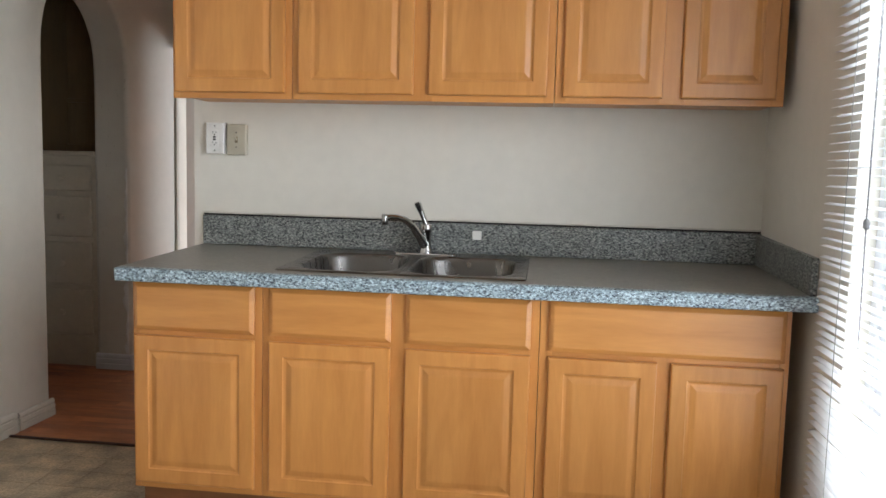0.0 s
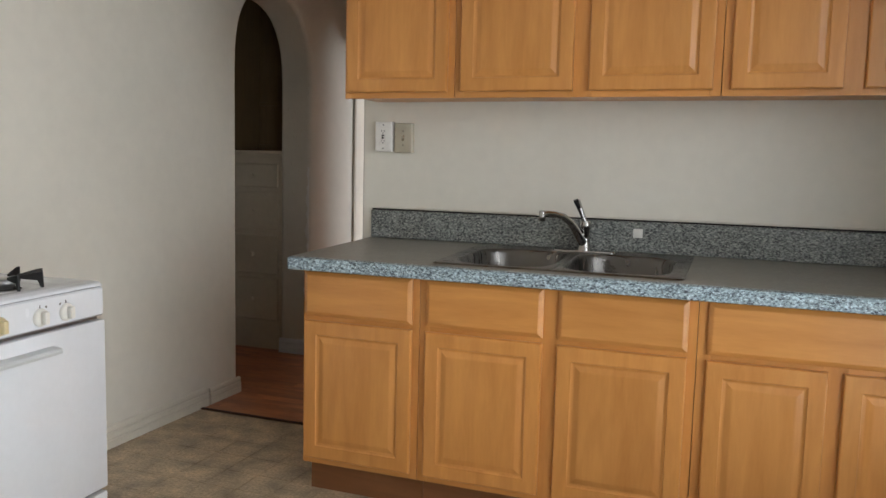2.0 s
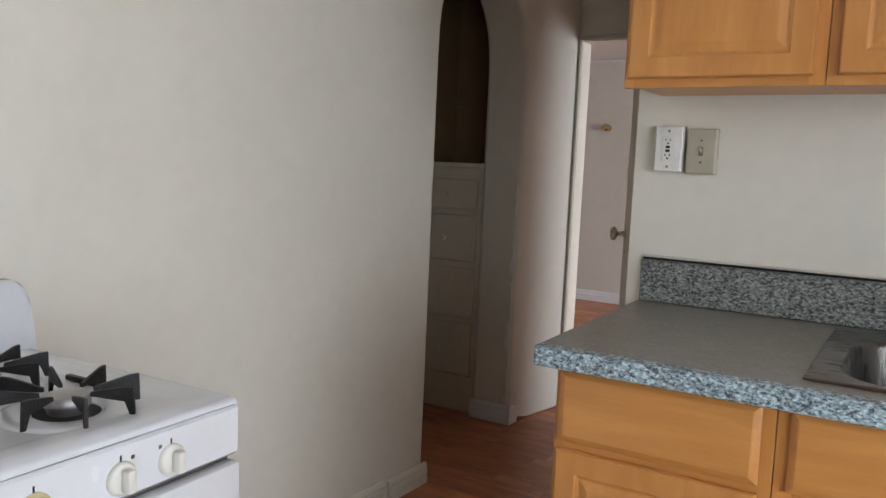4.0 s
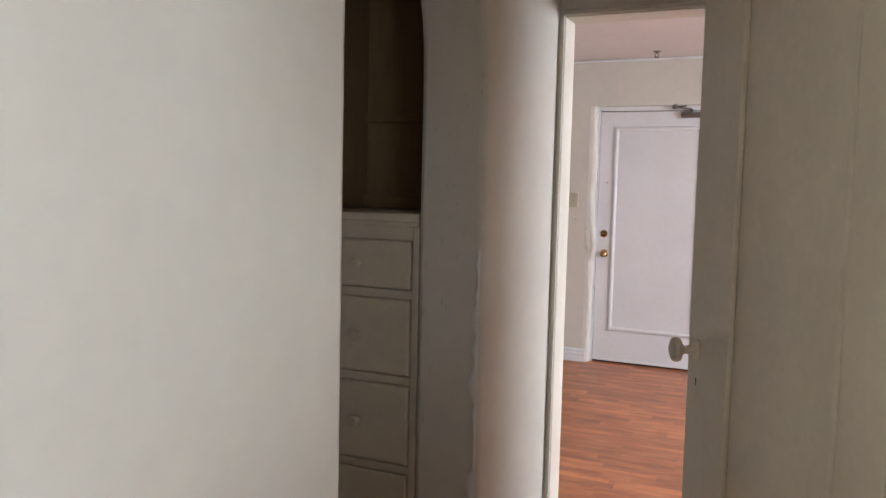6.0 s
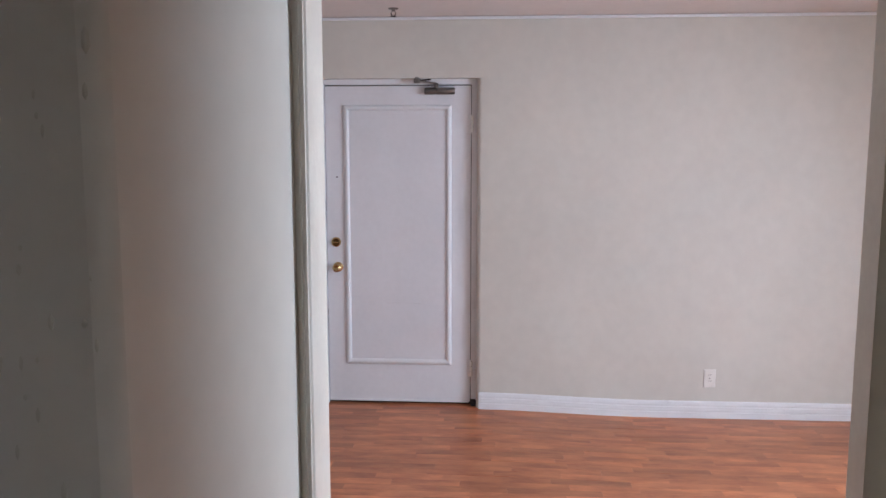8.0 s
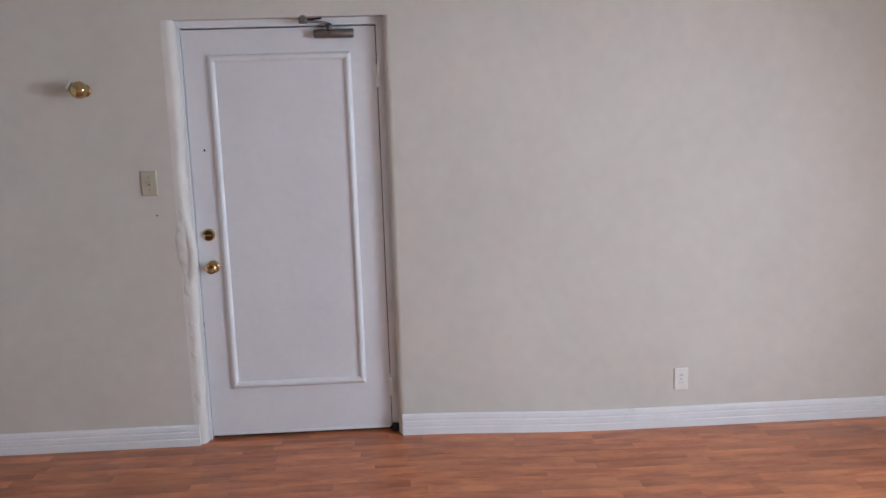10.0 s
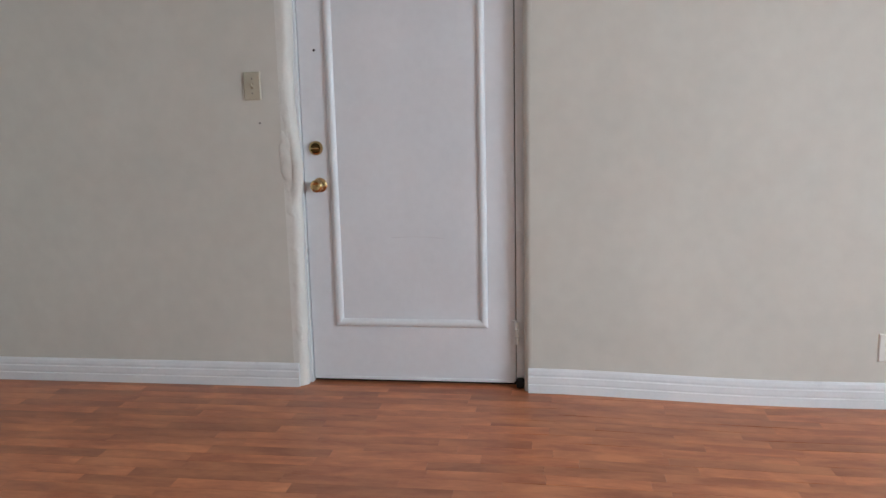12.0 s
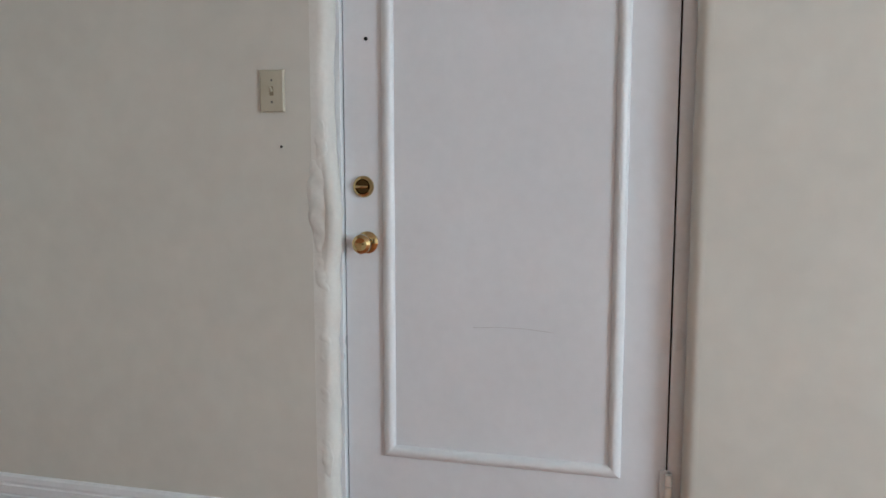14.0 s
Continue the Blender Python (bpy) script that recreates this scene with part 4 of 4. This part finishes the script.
def plaster_swelling():
    """Soft uneven lumps of old plaster on the wall beside the locks."""
    rnd = random.Random(31)
    bm = bmesh.new()
    for x, z, rx, ry, rz in ((-2.872, 1.00, 0.036, 0.011, 0.15), (-2.866, 0.80, 0.022, 0.008, 0.09), (-2.866, 1.16, 0.020, 0.007, 0.10), (-2.862, 0.60, 0.020, 0.008, 0.07), (-2.864, 0.46, 0.016, 0.007, 0.06), (-2.864, 0.28, 0.019, 0.007, 0.09)):
        m = Matrix.Translation((x, Y_DOORWALL + 0.003, z)) @ pose(0, 0, 0, 0, rnd.uniform(-4, 4), 0) @ Matrix.Diagonal((rx, ry, rz, 1))
        made = bmesh.ops.create_icosphere(bm, subdivisions=4, radius=1, matrix=m)
        for v in made["verts"]:
            a = 0.5 + 0.5 * math.sin(v.co.z * 61 + x * 40) * math.sin(v.co.z * 143 + v.co.x * 90)
            v.co.y += 0.0035 * a
            v.co.x += 0.004 * math.sin(v.co.z * 77) * a
    return bm


solid("plaster_patch", plaster_swelling(), M_EDGE, "swollen lumpy plaster repair beside the door locks", "plaster")
solid("chipped_plaster_edge", ragged_ridge(-2.160, 4.4015, 0.10, 1.24, 0.030, 0.012, 5, -1), M_CHIP, "chipped white plaster edge up the arch corner", "plaster")


def doorway_casing():
    c = thing("door_casing", "cream painted moulded casing round the living room doorway", "casing", kind="structure")
    def moulding(p0, p1, side):
        prof = [(0.0, 0.0), (0.0, 0.018), (0.008, 0.020), (0.014, 0.014), (0.030, 0.012), (0.038, 0.016), (0.046, 0.012), (0.050, 0.0)]
        bm = bmesh.new()
        rows = []
        for (x, z) in (p0, p1):
            rows.append([bm.verts.new((x + side[0] * u, Y_DOORWAY - v, z + side[1] * u)) for u, v in prof])
        for i in range(len(prof)):
            j = (i + 1) % len(prof)
            bm.faces.new((rows[0][i], rows[0][j], rows[1][j], rows[1][i]))
        bm.faces.new(rows[0])
        bm.faces.new(rows[1][::-1])
        return bm
    part("side_casing", moulding((-2.052, 0.001), (-2.052, 1.995), (-0.75, 0)), M_TRIM_K, c)
    part("side_casing", moulding((-1.153, 0.001), (-1.153, 1.995), (0.2, 0)), M_TRIM_K, c)
    part("head_casing", moulding((-2.052, 1.995), (-1.153, 1.995), (0, 0.5)), M_TRIM_K, c)
    part("jamb_lining", bmbox(-2.0645, -2.049, Y_DOORWAY - 0.008, 4.962, 0.001, 2.0045, bevel=0.003, seg=1), M_TRIM_K, c)
    part("jamb_lining", bmbox(-1.160, -1.1455, Y_DOORWAY - 0.008, 4.962, 0.001, 2.0045, bevel=0.003, seg=1), M_TRIM_K, c)
    part("head_lining", bmbox(-2.0485, -1.1605, Y_DOORWAY - 0.008, 4.962, 1.990, 2.0045), M_TRIM_K, c, smooth=False)
    part("side_casing", bmbox(-2.115, -2.062, 4.951, 4.966, 0.001, 2.03, bevel=0.004), M_TRIM, c)
    part("side_casing", bmbox(-1.148, -1.10, 4.951, 4.966, 0.001, 2.03, bevel=0.004), M_TRIM, c)


doorway_casing()


def turned_knob(parent, m, material, r=0.017, name="knob"):
    prof = [(0.010, 0.0), (0.0085, 0.004), (0.0065, 0.010), (0.009, 0.014), (r, 0.021), (r * 1.02, 0.026), (r * 0.8, 0.032), (0, 0.034)]
    return part(name, lathe(bmesh.new(), prof, m @ pose(0, 0, 0, 90), 20), material, parent)


def dresser():
    d = thing("built_in_dresser", "old cream built-in dresser with four knobbed drawers in a dark alcove", "dresser")
    x0, x1, y = -2.815, -2.372, 4.420
    part("carcass", box(box(bmesh.new(), x0, x1, y + 0.02, 4.836, 0.0, 1.285), x0, x1, y + 0.03, 4.836, 0.0, 0.06), M_OLDCREAM, d, smooth=False)
    for a, b in ((x0, x0 + 0.04), (x1 - 0.026, x1)):
        part("stile", bmbox(a, b, y, y + 0.02, 0.0, 1.285, bevel=0.003, seg=1), M_OLDCREAM, d)
    spans = [(1.083, 1.241), (0.804, 1.053), (0.512, 0.774), (0.20, 0.482)]
    rails = [(1.244, 1.285), (1.056, 1.080), (0.777, 0.801), (0.485, 0.509), (0.05, 0.197)]
    for lo, hi in rails:
        part("rail", bmbox(x0 + 0.04, x1 - 0.026, y + 0.001, y + 0.02, lo, hi), M_OLDCREAM, d, smooth=False)
    for lo, hi in spans:
        w, h = (x1 - 0.032) - (x0 + 0.043), hi - lo - 0.004
        bm = bmesh.new()
        lp = rings_panel(bm, w, h, [(0, 0), (0, 0.008), (0.004, 0.012), (0.010, 0.013)], Matrix())
        bm.faces.new(lp[-1])
        dr = part("drawer", bm, M_OLDCREAM, d, smooth=False)
        dr.matrix_local = Matrix.Translation(((x0 + x1 + 0.014) / 2, y + 0.006, (lo + hi) / 2))
        turned_knob(dr, Matrix.Translation((0, -0.013, 0)), M_OLDCREAM)
    part("top", bmbox(x0 - 0.003, x1 - 0.0005, y - 0.018, 4.836, 1.300, 1.325, bevel=0.006), M_OLDCREAM, d)
    part("top_moulding", bmbox(x0, x1, y - 0.012, y + 0.02, 1.286, 1.2995, bevel=0.004), M_OLDCREAM, d)
    # niche boards carry the alcove's shade in their dark brown
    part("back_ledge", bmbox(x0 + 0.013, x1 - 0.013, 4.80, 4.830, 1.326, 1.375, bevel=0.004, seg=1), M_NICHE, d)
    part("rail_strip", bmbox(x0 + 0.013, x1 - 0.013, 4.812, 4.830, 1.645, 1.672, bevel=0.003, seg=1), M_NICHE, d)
    part("back_board", bmbox(x0 + 0.0125, x1 - 0.0125, 4.8305, 4.836, 1.3255, 2.40), M_NICHE, d, "brown board behind the dresser top, darkened for the alcove's shade", smooth=False)
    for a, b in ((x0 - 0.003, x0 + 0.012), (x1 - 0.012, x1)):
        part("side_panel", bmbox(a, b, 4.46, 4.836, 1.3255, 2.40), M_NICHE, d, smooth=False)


dresser()


def closet_door():
    """Hinged at its near edge; stands a little open into the hall."""
    hinge, tip = Vector((-1.160, 3.430)), Vector((-1.517, 4.148))
    way = tip - hinge
    w = way.length
    d = thing("closet_door", "old cream panelled closet door standing ajar in the hall", "door", Matrix.Translation((hinge.x, hinge.y, 0.012)) @ pose(0, 0, 0, 0, 0, math.degrees(math.atan2(way.y, way.x))))
    h, t = 2.03, 0.035
    # local x runs from the hinge to the free edge; local +y faces the hall
    for a, b, lo, hi in ((0, 0.13, 0, h), (w - 0.225, w, 0, h), (0.13, w - 0.225, 0, 0.24), (0.13, w - 0.225, h - 0.15, h)):
        part("stile" if hi - lo == h else "rail", bmbox(a, b, -t, 0, lo, hi, bevel=0.002, seg=1), M_OLDCREAM, d)
    part("panel", bmbox(0.1305, w - 0.2255, -t + 0.01, -0.011, 0.2405, h - 0.1505), M_OLDCREAM, d, smooth=False)
    for a, b in ((0.1305, 0.146), (w - 0.241, w - 0.2255)):
        part("panel_moulding", bmbox(a, b, -0.0105, 0.003, 0.2405, h - 0.1505, bevel=0.004), M_OLDCREAM, d)
    for lo, hi in ((0.2405, 0.256), (h - 0.166, h - 0.1505)):
        part("panel_moulding", bmbox(0.1465, w - 0.2415, -0.0105, 0.002, lo, hi, bevel=0.004), M_OLDCREAM, d)
    m = Matrix.Translation((w - 0.058, 0, 1.038)) @ pose(0, 0, 0, -90)
    k = part("knob", lathe(bmesh.new(), [(0.012, 0.0), (0.011, 0.02), (0.009, 0.030), (0.013, 0.036), (0.026, 0.042), (0.0295, 0.050), (0.027, 0.058), (0.016, 0.063), (0, 0.064)], m, 28), M_OLDCREAM, d, "cream painted round door knob")
    part("rosette", lathe(bmesh.new(), [(0.024, 0.0), (0.024, 0.003), (0.016, 0.006), (0.012, 0.007)], m, 24), M_OLDCREAM, k)
    part("keyhole", bmbox(w - 0.061, w - 0.056, 0.0003, 0.0009, 0.955, 0.972), M_DARK, d, smooth=False)


closet_door()

structure("threshold_strip", bmbox(XL + 0.017, -1.08, 3.157, 3.177, 0.0045, 0.008, bevel=0.0015, seg=1), M_SUB, "dark seam between vinyl and wood floor", "threshold")

structure("doorway_sill", bmbox(-2.0485, -1.1605, 4.846, 4.952, 0.001, 0.021, bevel=0.005), M_TOE, "reddish-brown wooden sill in the doorway", "threshold")


# ---- living room: entry door ----
def entry_door():
    d = thing("door_1", "white painted entry door with a moulded panel and brass locks", "door", kind="structure")
    x0, x1, y = -2.820, -1.905, 8.620
    leaf = part("leaf", bmbox(x0, x1, y, y + 0.044, 0.020, 2.035, bevel=0.002, seg=1), M_DOOR, d)
    part("bottom_sweep", bmbox(x0 + 0.004, x1 - 0.006, y - 0.006, y - 0.0003, 0.016, 0.030, bevel=0.002, seg=1), M_TRIM, d, "chipped white strip at the foot of the door")
    px0, px1, pz0, pz1, t = -2.704, -2.025, 0.265, 1.917, 0.034
    def bar(a, b, inner_a, inner_b, across):
        prof = [(0.0, 0.0), (0.0, 0.006), (0.005, 0.012), (0.013, 0.016), (0.022, 0.015), (0.029, 0.009), (0.034, 0.003), (0.034, 0.0)]
        bm = bmesh.new()
        rows = []
        for p, q in ((a, inner_a), (b, inner_b)):
            rows.append([bm.verts.new((p[0] + (q[0] - p[0]) * u / t, y - 0.0002 - v, p[1] + (q[1] - p[1]) * u / t)) for u, v in prof])
        for i in range(len(prof)):
            j = (i + 1) % len(prof)
            bm.faces.new((rows[0][i], rows[0][j], rows[1][j], rows[1][i]))
        bm.faces.new(rows[0])
        bm.faces.new(rows[1][::-1])
        part("panel_moulding", bm, M_TRIM, d)
    o = [(px0, pz0), (px1, pz0), (px1, pz1), (px0, pz1)]
    q = [(px0 + t, pz0 + t), (px1 - t, pz0 + t), (px1 - t, pz1 - t), (px0 + t, pz1 - t)]
    for i in range(4):
        bar(o[i], o[(i + 1) % 4], q[i], q[(i + 1) % 4], 0)
    front = lambda x, z: Matrix.Translation((x, y - 0.0003, z)) @ pose(0, 0, 0, 90)
    kn = part("knob", lathe(bmesh.new(), [(0.032, 0.0), (0.032, 0.004), (0.026, 0.008), (0.013, 0.011), (0.012, 0.026), (0.020, 0.034), (0.0275, 0.046), (0.027, 0.056), (0.018, 0.062), (0.012, 0.061), (0, 0.058)], front(-2.752, 0.897), 32), M_BRASS, d, "polished brass door knob")
    part("thumb_button", bmbox(-2.758, -2.746, y - 0.066, y - 0.0585, 0.895, 0.899, bevel=0.0008, seg=1), M_BRASS, kn)
    # darker brass: the dark room mirrored in the bolt, put into the colour
    M_BRASS_REFLECTION = mat("brass_dark_reflection", (0.13, 0.085, 0.035), 0.2, 1.0, var=0.15, scale=25)
    bolt = part("deadbolt", lathe(bmesh.new(), [(0.031, 0.0), (0.031, 0.006), (0.028, 0.010), (0.022, 0.011), (0.020, 0.007), (0, 0.007)], front(-2.762, 1.057), 32), M_BRASS, d, "round brass deadbolt")
    part("face", lathe(bmesh.new(), [(0.0205, 0.0072), (0.019, 0.0088), (0, 0.009)], front(-2.762, 1.057), 28), M_BRASS_REFLECTION, bolt, "brass face with a dark reflection in its colour")
    part("thumb_turn", bmbox(-2.780, -2.744, y - 0.024, y - 0.0075, 1.0525, 1.0615, bevel=0.0025), M_BRASS, bolt)
    part("peephole", lathe(bmesh.new(), [(0.0055, 0.0), (0.005, 0.003), (0.003, 0.003), (0.003, 0.001), (0, 0.001)], front(-2.751, 1.470), 14), M_DARK, d, "small dark peephole")
    for z in (0.245, 1.800):
        hg = part("hinge", bmbox(x1 - 0.016, x1 + 0.016, y - 0.008, y - 0.0003, z - 0.055, z + 0.055, bevel=0.002, seg=1), M_TRIM, d, "white painted hinge")
        for k in range(3):
            part("knuckle", lathe(bmesh.new(), [(0, 0), (0.0092, 0.0008), (0.0092, 0.0310), (0, 0.0318)], Matrix.Translation((x1 + 0.007, y - 0.0175, z - 0.0495 + k * 0.0333)), 14), M_PLATE, hg)
    part("scratch", tube(bmesh.new(), [(-2.44, y - 0.0004, 0.663), (-2.36, y - 0.0004, 0.668), (-2.29, y - 0.0004, 0.667), (-2.21, y - 0.0004, 0.660)], 0.0009, 5), M_SCUFF, d, "faint grey scratch")
    # frame in the reveal
    part("door_frame", bmbox(-2.8615, -2.823, 8.600, 8.66, 0.001, 2.0745), M_TRIM, d, smooth=False)
    part("door_frame", bmbox(-1.9005, -1.8625, 8.612, 8.66, 0.001, 2.0745), M_TRIM, d, smooth=False)
    part("door_frame", bmbox(-2.8225, -1.901, 8.606, 8.66, 2.041, 2.0745), M_TRIM, d, smooth=False)
    part("dark_notch", bmbox(-1.902, -1.866, 8.585, 8.611, 0.001, 0.045, bevel=0.006, seg=1), M_DARK, d, "dark block in the corner at the foot of the frame")
    # near-black strip laid on the floor as the shade below the leaf
    part("sill_gap", bmbox(-2.86, -1.864, 8.64, 8.76, 0.001, 0.004), M_DARK, d, "dark strip for the shade under the door", smooth=False)


entry_door()


def door_closer():
    c = thing("door_closer", "grey metal overhead door closer on the entry door", "door closer")
    y = 8.6192
    part("body", lathe(bmesh.new(), [(0, -0.095), (0.018, -0.094), (0.021, -0.088), (0.0215, -0.03), (0.019, -0.028), (0.019, -0.02), (0.0215, -0.018), (0.0215, 0.088), (0.018, 0.094), (0, 0.095)], Matrix.Translation((-2.098, y - 0.024, 2.000)) @ pose(0, 0, 0, 0, 90, 0), 20), M_GREY, c)
    part("bracket", bmbox(-2.175, -2.02, y - 0.010, y, 1.982, 2.018, bevel=0.003, seg=1), M_GREY, c)
    part("spindle", lathe(bmesh.new(), [(0, 0.0), (0.013, 0.0), (0.013, 0.024), (0.009, 0.03), (0, 0.03)], Matrix.Translation((-2.118, y - 0.030, 2.018)), 16), M_GREY, c)
    part("arm", tube(bmesh.new(), [(-2.118, y - 0.034, 2.046), (-2.17, y - 0.05, 2.052), (-2.228, y - 0.066, 2.056)], 0.006, 10), M_GREY, c)
    part("fore_arm", tube(bmesh.new(), [(-2.228, y - 0.066, 2.062), (-2.19, y - 0.055, 2.064), (-2.150, y - 0.072, 2.066)], 0.005, 10), M_SMOKE, c)
    part("shoe", bmbox(-2.255, -2.215, y - 0.0745, y - 0.045, 2.045, 2.074, bevel=0.004), M_GREY, c)
    part("shoe_foot", bmbox(-2.247, -2.224, y - 0.0705, y - 0.0125, 2.0755, 2.082, bevel=0.001, seg=1), M_GREY, c)


door_closer()

switch("aged ivory light switch on the entry wall", -3.004, Y_DOORWALL - 0.0008, 1.325, 0.074, 0.118, 0.008, 1)


def duplex():
    d = 0.006
    p = cover_plate("power_outlet", "white duplex power outlet low on the entry wall", -0.408, Y_DOORWALL - 0.0008, 0.226, 0.074, 0.116, d, M_PLATE)
    for z in (0.02, -0.02):
        f = part("receptacle", lathe(bmesh.new(), [(0.0165, 0), (0.016, 0.0022), (0, 0.0024)], Matrix.Translation((0, -d, z)) @ pose(0, 0, 0, 90), 20), M_PLATE, p)
        for x in (-0.006, 0.006):
            part("slot", bmbox(x - 0.001, x + 0.001, -d - 0.0032, -d - 0.0025, z - 0.001, z + 0.007), M_DARK, f, smooth=False)
    screw(p, 0, 0, d)


duplex()


def brass_hook():
    s = thing("brass_wall_fitting", "polished brass ball fitting on the entry wall", "wall fitting")
    m = Matrix.Translation((-3.262, Y_DOORWALL - 0.0005, 1.766)) @ pose(0, 0, 0, 90)
    part("base", lathe(bmesh.new(), [(0.030, 0), (0.030, 0.004), (0.022, 0.009), (0.011, 0.012), (0.010, 0.034), (0, 0.034)], m, 24), M_BRASS, s)
    part("ball", lathe(bmesh.new(), [(0, 0.032), (0.020, 0.036), (0.034, 0.05), (0.040, 0.068), (0.036, 0.086), (0.022, 0.099), (0, 0.104)], m, 28), M_BRASS, s)
    part("cap", lathe(bmesh.new(), [(0.024, 0.0), (0.026, 0.010), (0.018, 0.016), (0, 0.017)], Matrix.Translation((-3.300, Y_DOORWALL - 0.06, 1.782)) @ pose(0, 0, 0, 0, -60, 0), 18), M_KNOBW, s, "pale porcelain collar")


brass_hook()


def sprinkler():
    s = thing("sprinkler_head", "dark metal fire sprinkler head hanging from the ceiling", "sprinkler")
    m = Matrix.Translation((-2.34, 8.26, H - 0.0005)) @ pose(0, 0, 0, 180)
    part("escutcheon", lathe(bmesh.new(), [(0.030, 0.0), (0.026, 0.006), (0.010, 0.008), (0.010, 0.016), (0, 0.016)], m, 20), M_GREY, s)
    for q in (-1, 1):
        part("frame_arm", tube(bmesh.new(), [m @ Vector((q * 0.008, 0, 0.014)), m @ Vector((q * 0.014, 0, 0.028)), m @ Vector((q * 0.004, 0, 0.044))], 0.003, 8), M_DARK, s)
    part("deflector", lathe(bmesh.new(), [(0, 0.043), (0.017, 0.044), (0.018, 0.046), (0, 0.048)], m, 20), M_DARK, s)


sprinkler()

structure("ceiling_moulding", bmbox(-4.45, 1.899, Y_DOORWALL - 0.014, Y_DOORWALL - 0.0005, H - 0.020, H - 0.003, bevel=0.003, seg=1), M_TRIM, "thin white moulding along the ceiling line", "trim")
nail = thing("nail_hole", "tiny dark nail head in the wall below the switch", "nail")
part("nail_head", lathe(bmesh.new(), [(0.004, 0), (0.003, 0.0015), (0, 0.002)], Matrix.Translation((-2.982, Y_DOORWALL - 0.0004, 1.17)) @ pose(0, 0, 0, 90), 10), M_DARK, nail)


# ---- floor pieces ----
def piece_mesh(name, lx, ly, t, material, edge=0.0012):
    bm = bmesh.new()
    top = [(-lx / 2 + edge, -ly / 2 + edge), (lx / 2 - edge, -ly / 2 + edge), (lx / 2 - edge, ly / 2 - edge), (-lx / 2 + edge, ly / 2 - edge)]
    low = [(-lx / 2, -ly / 2), (lx / 2, -ly / 2), (lx / 2, ly / 2), (-lx / 2, ly / 2)]
    loft(bm, [[(x, y, -t) for x, y in low], [(x, y, -edge * 0.5) for x, y in low], [(x, y, 0) for x, y in top]])
    return mesh_of(name, bm, material, False)


def lay(rows, joined_name, near, parent, name, meshes, material, label, edge, level=lambda x, y: 0.0):
    """Near pieces as objects of their own; the others joined into one."""
    verts, faces = [], []
    for x0, x1, y0, y1 in rows:
        lx, ly, cx, cy = x1 - x0, y1 - y0, (x0 + x1) / 2, (y0 + y1) / 2
        if near(cx, cy):
            key = (round(lx, 3), round(ly, 3))
            if key not in meshes:
                meshes[key] = piece_mesh(name, lx, ly, 0.004, material, edge)
            ob = new(name, meshes[key])
            ob.parent = parent
            za, zb, zc, zd = level(x0, cy), level(x1, cy), level(cx, y0), level(cx, y1)
            ob.location = (cx, cy, (za + zb) / 2)
            ob.rotation_euler = (math.atan((zd - zc) / ly), -math.atan((zb - za) / lx), 0)
        else:
            k = len(verts)
            e = edge
            g = [level(x, y) for x, y in ((x0, y0), (x1, y0), (x1, y1), (x0, y1))] * 3
            flat = [(x0, y0, -0.004), (x1, y0, -0.004), (x1, y1, -0.004), (x0, y1, -0.004), (x0, y0, -e / 2), (x1, y0, -e / 2), (x1, y1, -e / 2), (x0, y1, -e / 2),
                      (x0 + e, y0 + e, 0), (x1 - e, y0 + e, 0), (x1 - e, y1 - e, 0), (x0 + e, y1 - e, 0)]
            verts += [(x, y, z + h) for (x, y, z), h in zip(flat, g)]
            for a in (0, 4):
                for i in range(4):
                    j = (i + 1) % 4
                    faces.append((k + a + i, k + a + j, k + a + 4 + j, k + a + 4 + i))
            faces.append((k + 8, k + 9, k + 10, k + 11))
    me = bpy.data.meshes.new(joined_name)
    me.from_pydata(verts, [], faces)
    me.materials.append(material)
    ob = new(joined_name, me)
    ob.parent = parent
    return tagged(ob, label, "", "", "stuff")


rnd = random.Random(8)
rows = []
y = 3.179
while y < 8.79:
    x = -4.6 + rnd.uniform(0, 0.4) - 0.4
    while x < 1.95:
        l = rnd.choice((0.34, 0.40, 0.46, 0.54))
        a, b = max(x, -4.6), min(x + l, 1.96)
        if b - a > 0.02:
            rows.append((a, b, y, min(y + 0.067, 8.80)))
        x += l + 0.0004
    y += 0.0674
lay(rows, "planks", lambda x, y: -3.55 < x < -0.35 and 6.75 < y < 8.62, bpy.data.objects["floor_living"], "plank", {}, M_PLANK, "reddish laminate strips", 0.0005, sag)
rows = []
ty = 3.156
while ty > -2.3:
    x = XL + 0.001
    while x < XR + KX:
        rows.append((x, min(x + 0.150, XR + KX - 0.001), ty - 0.150, ty))
        x += 0.1518
    ty -= 0.1518
lay(rows, "tiles", lambda x, y: (x < -0.9 and y > 0.9) or (-0.9 <= x < 0.9 and 1.7 < y < 2.6), bpy.data.objects["floor_kitchen"], "tile", {}, M_TILE, "tan vinyl tiles", 0.0007)
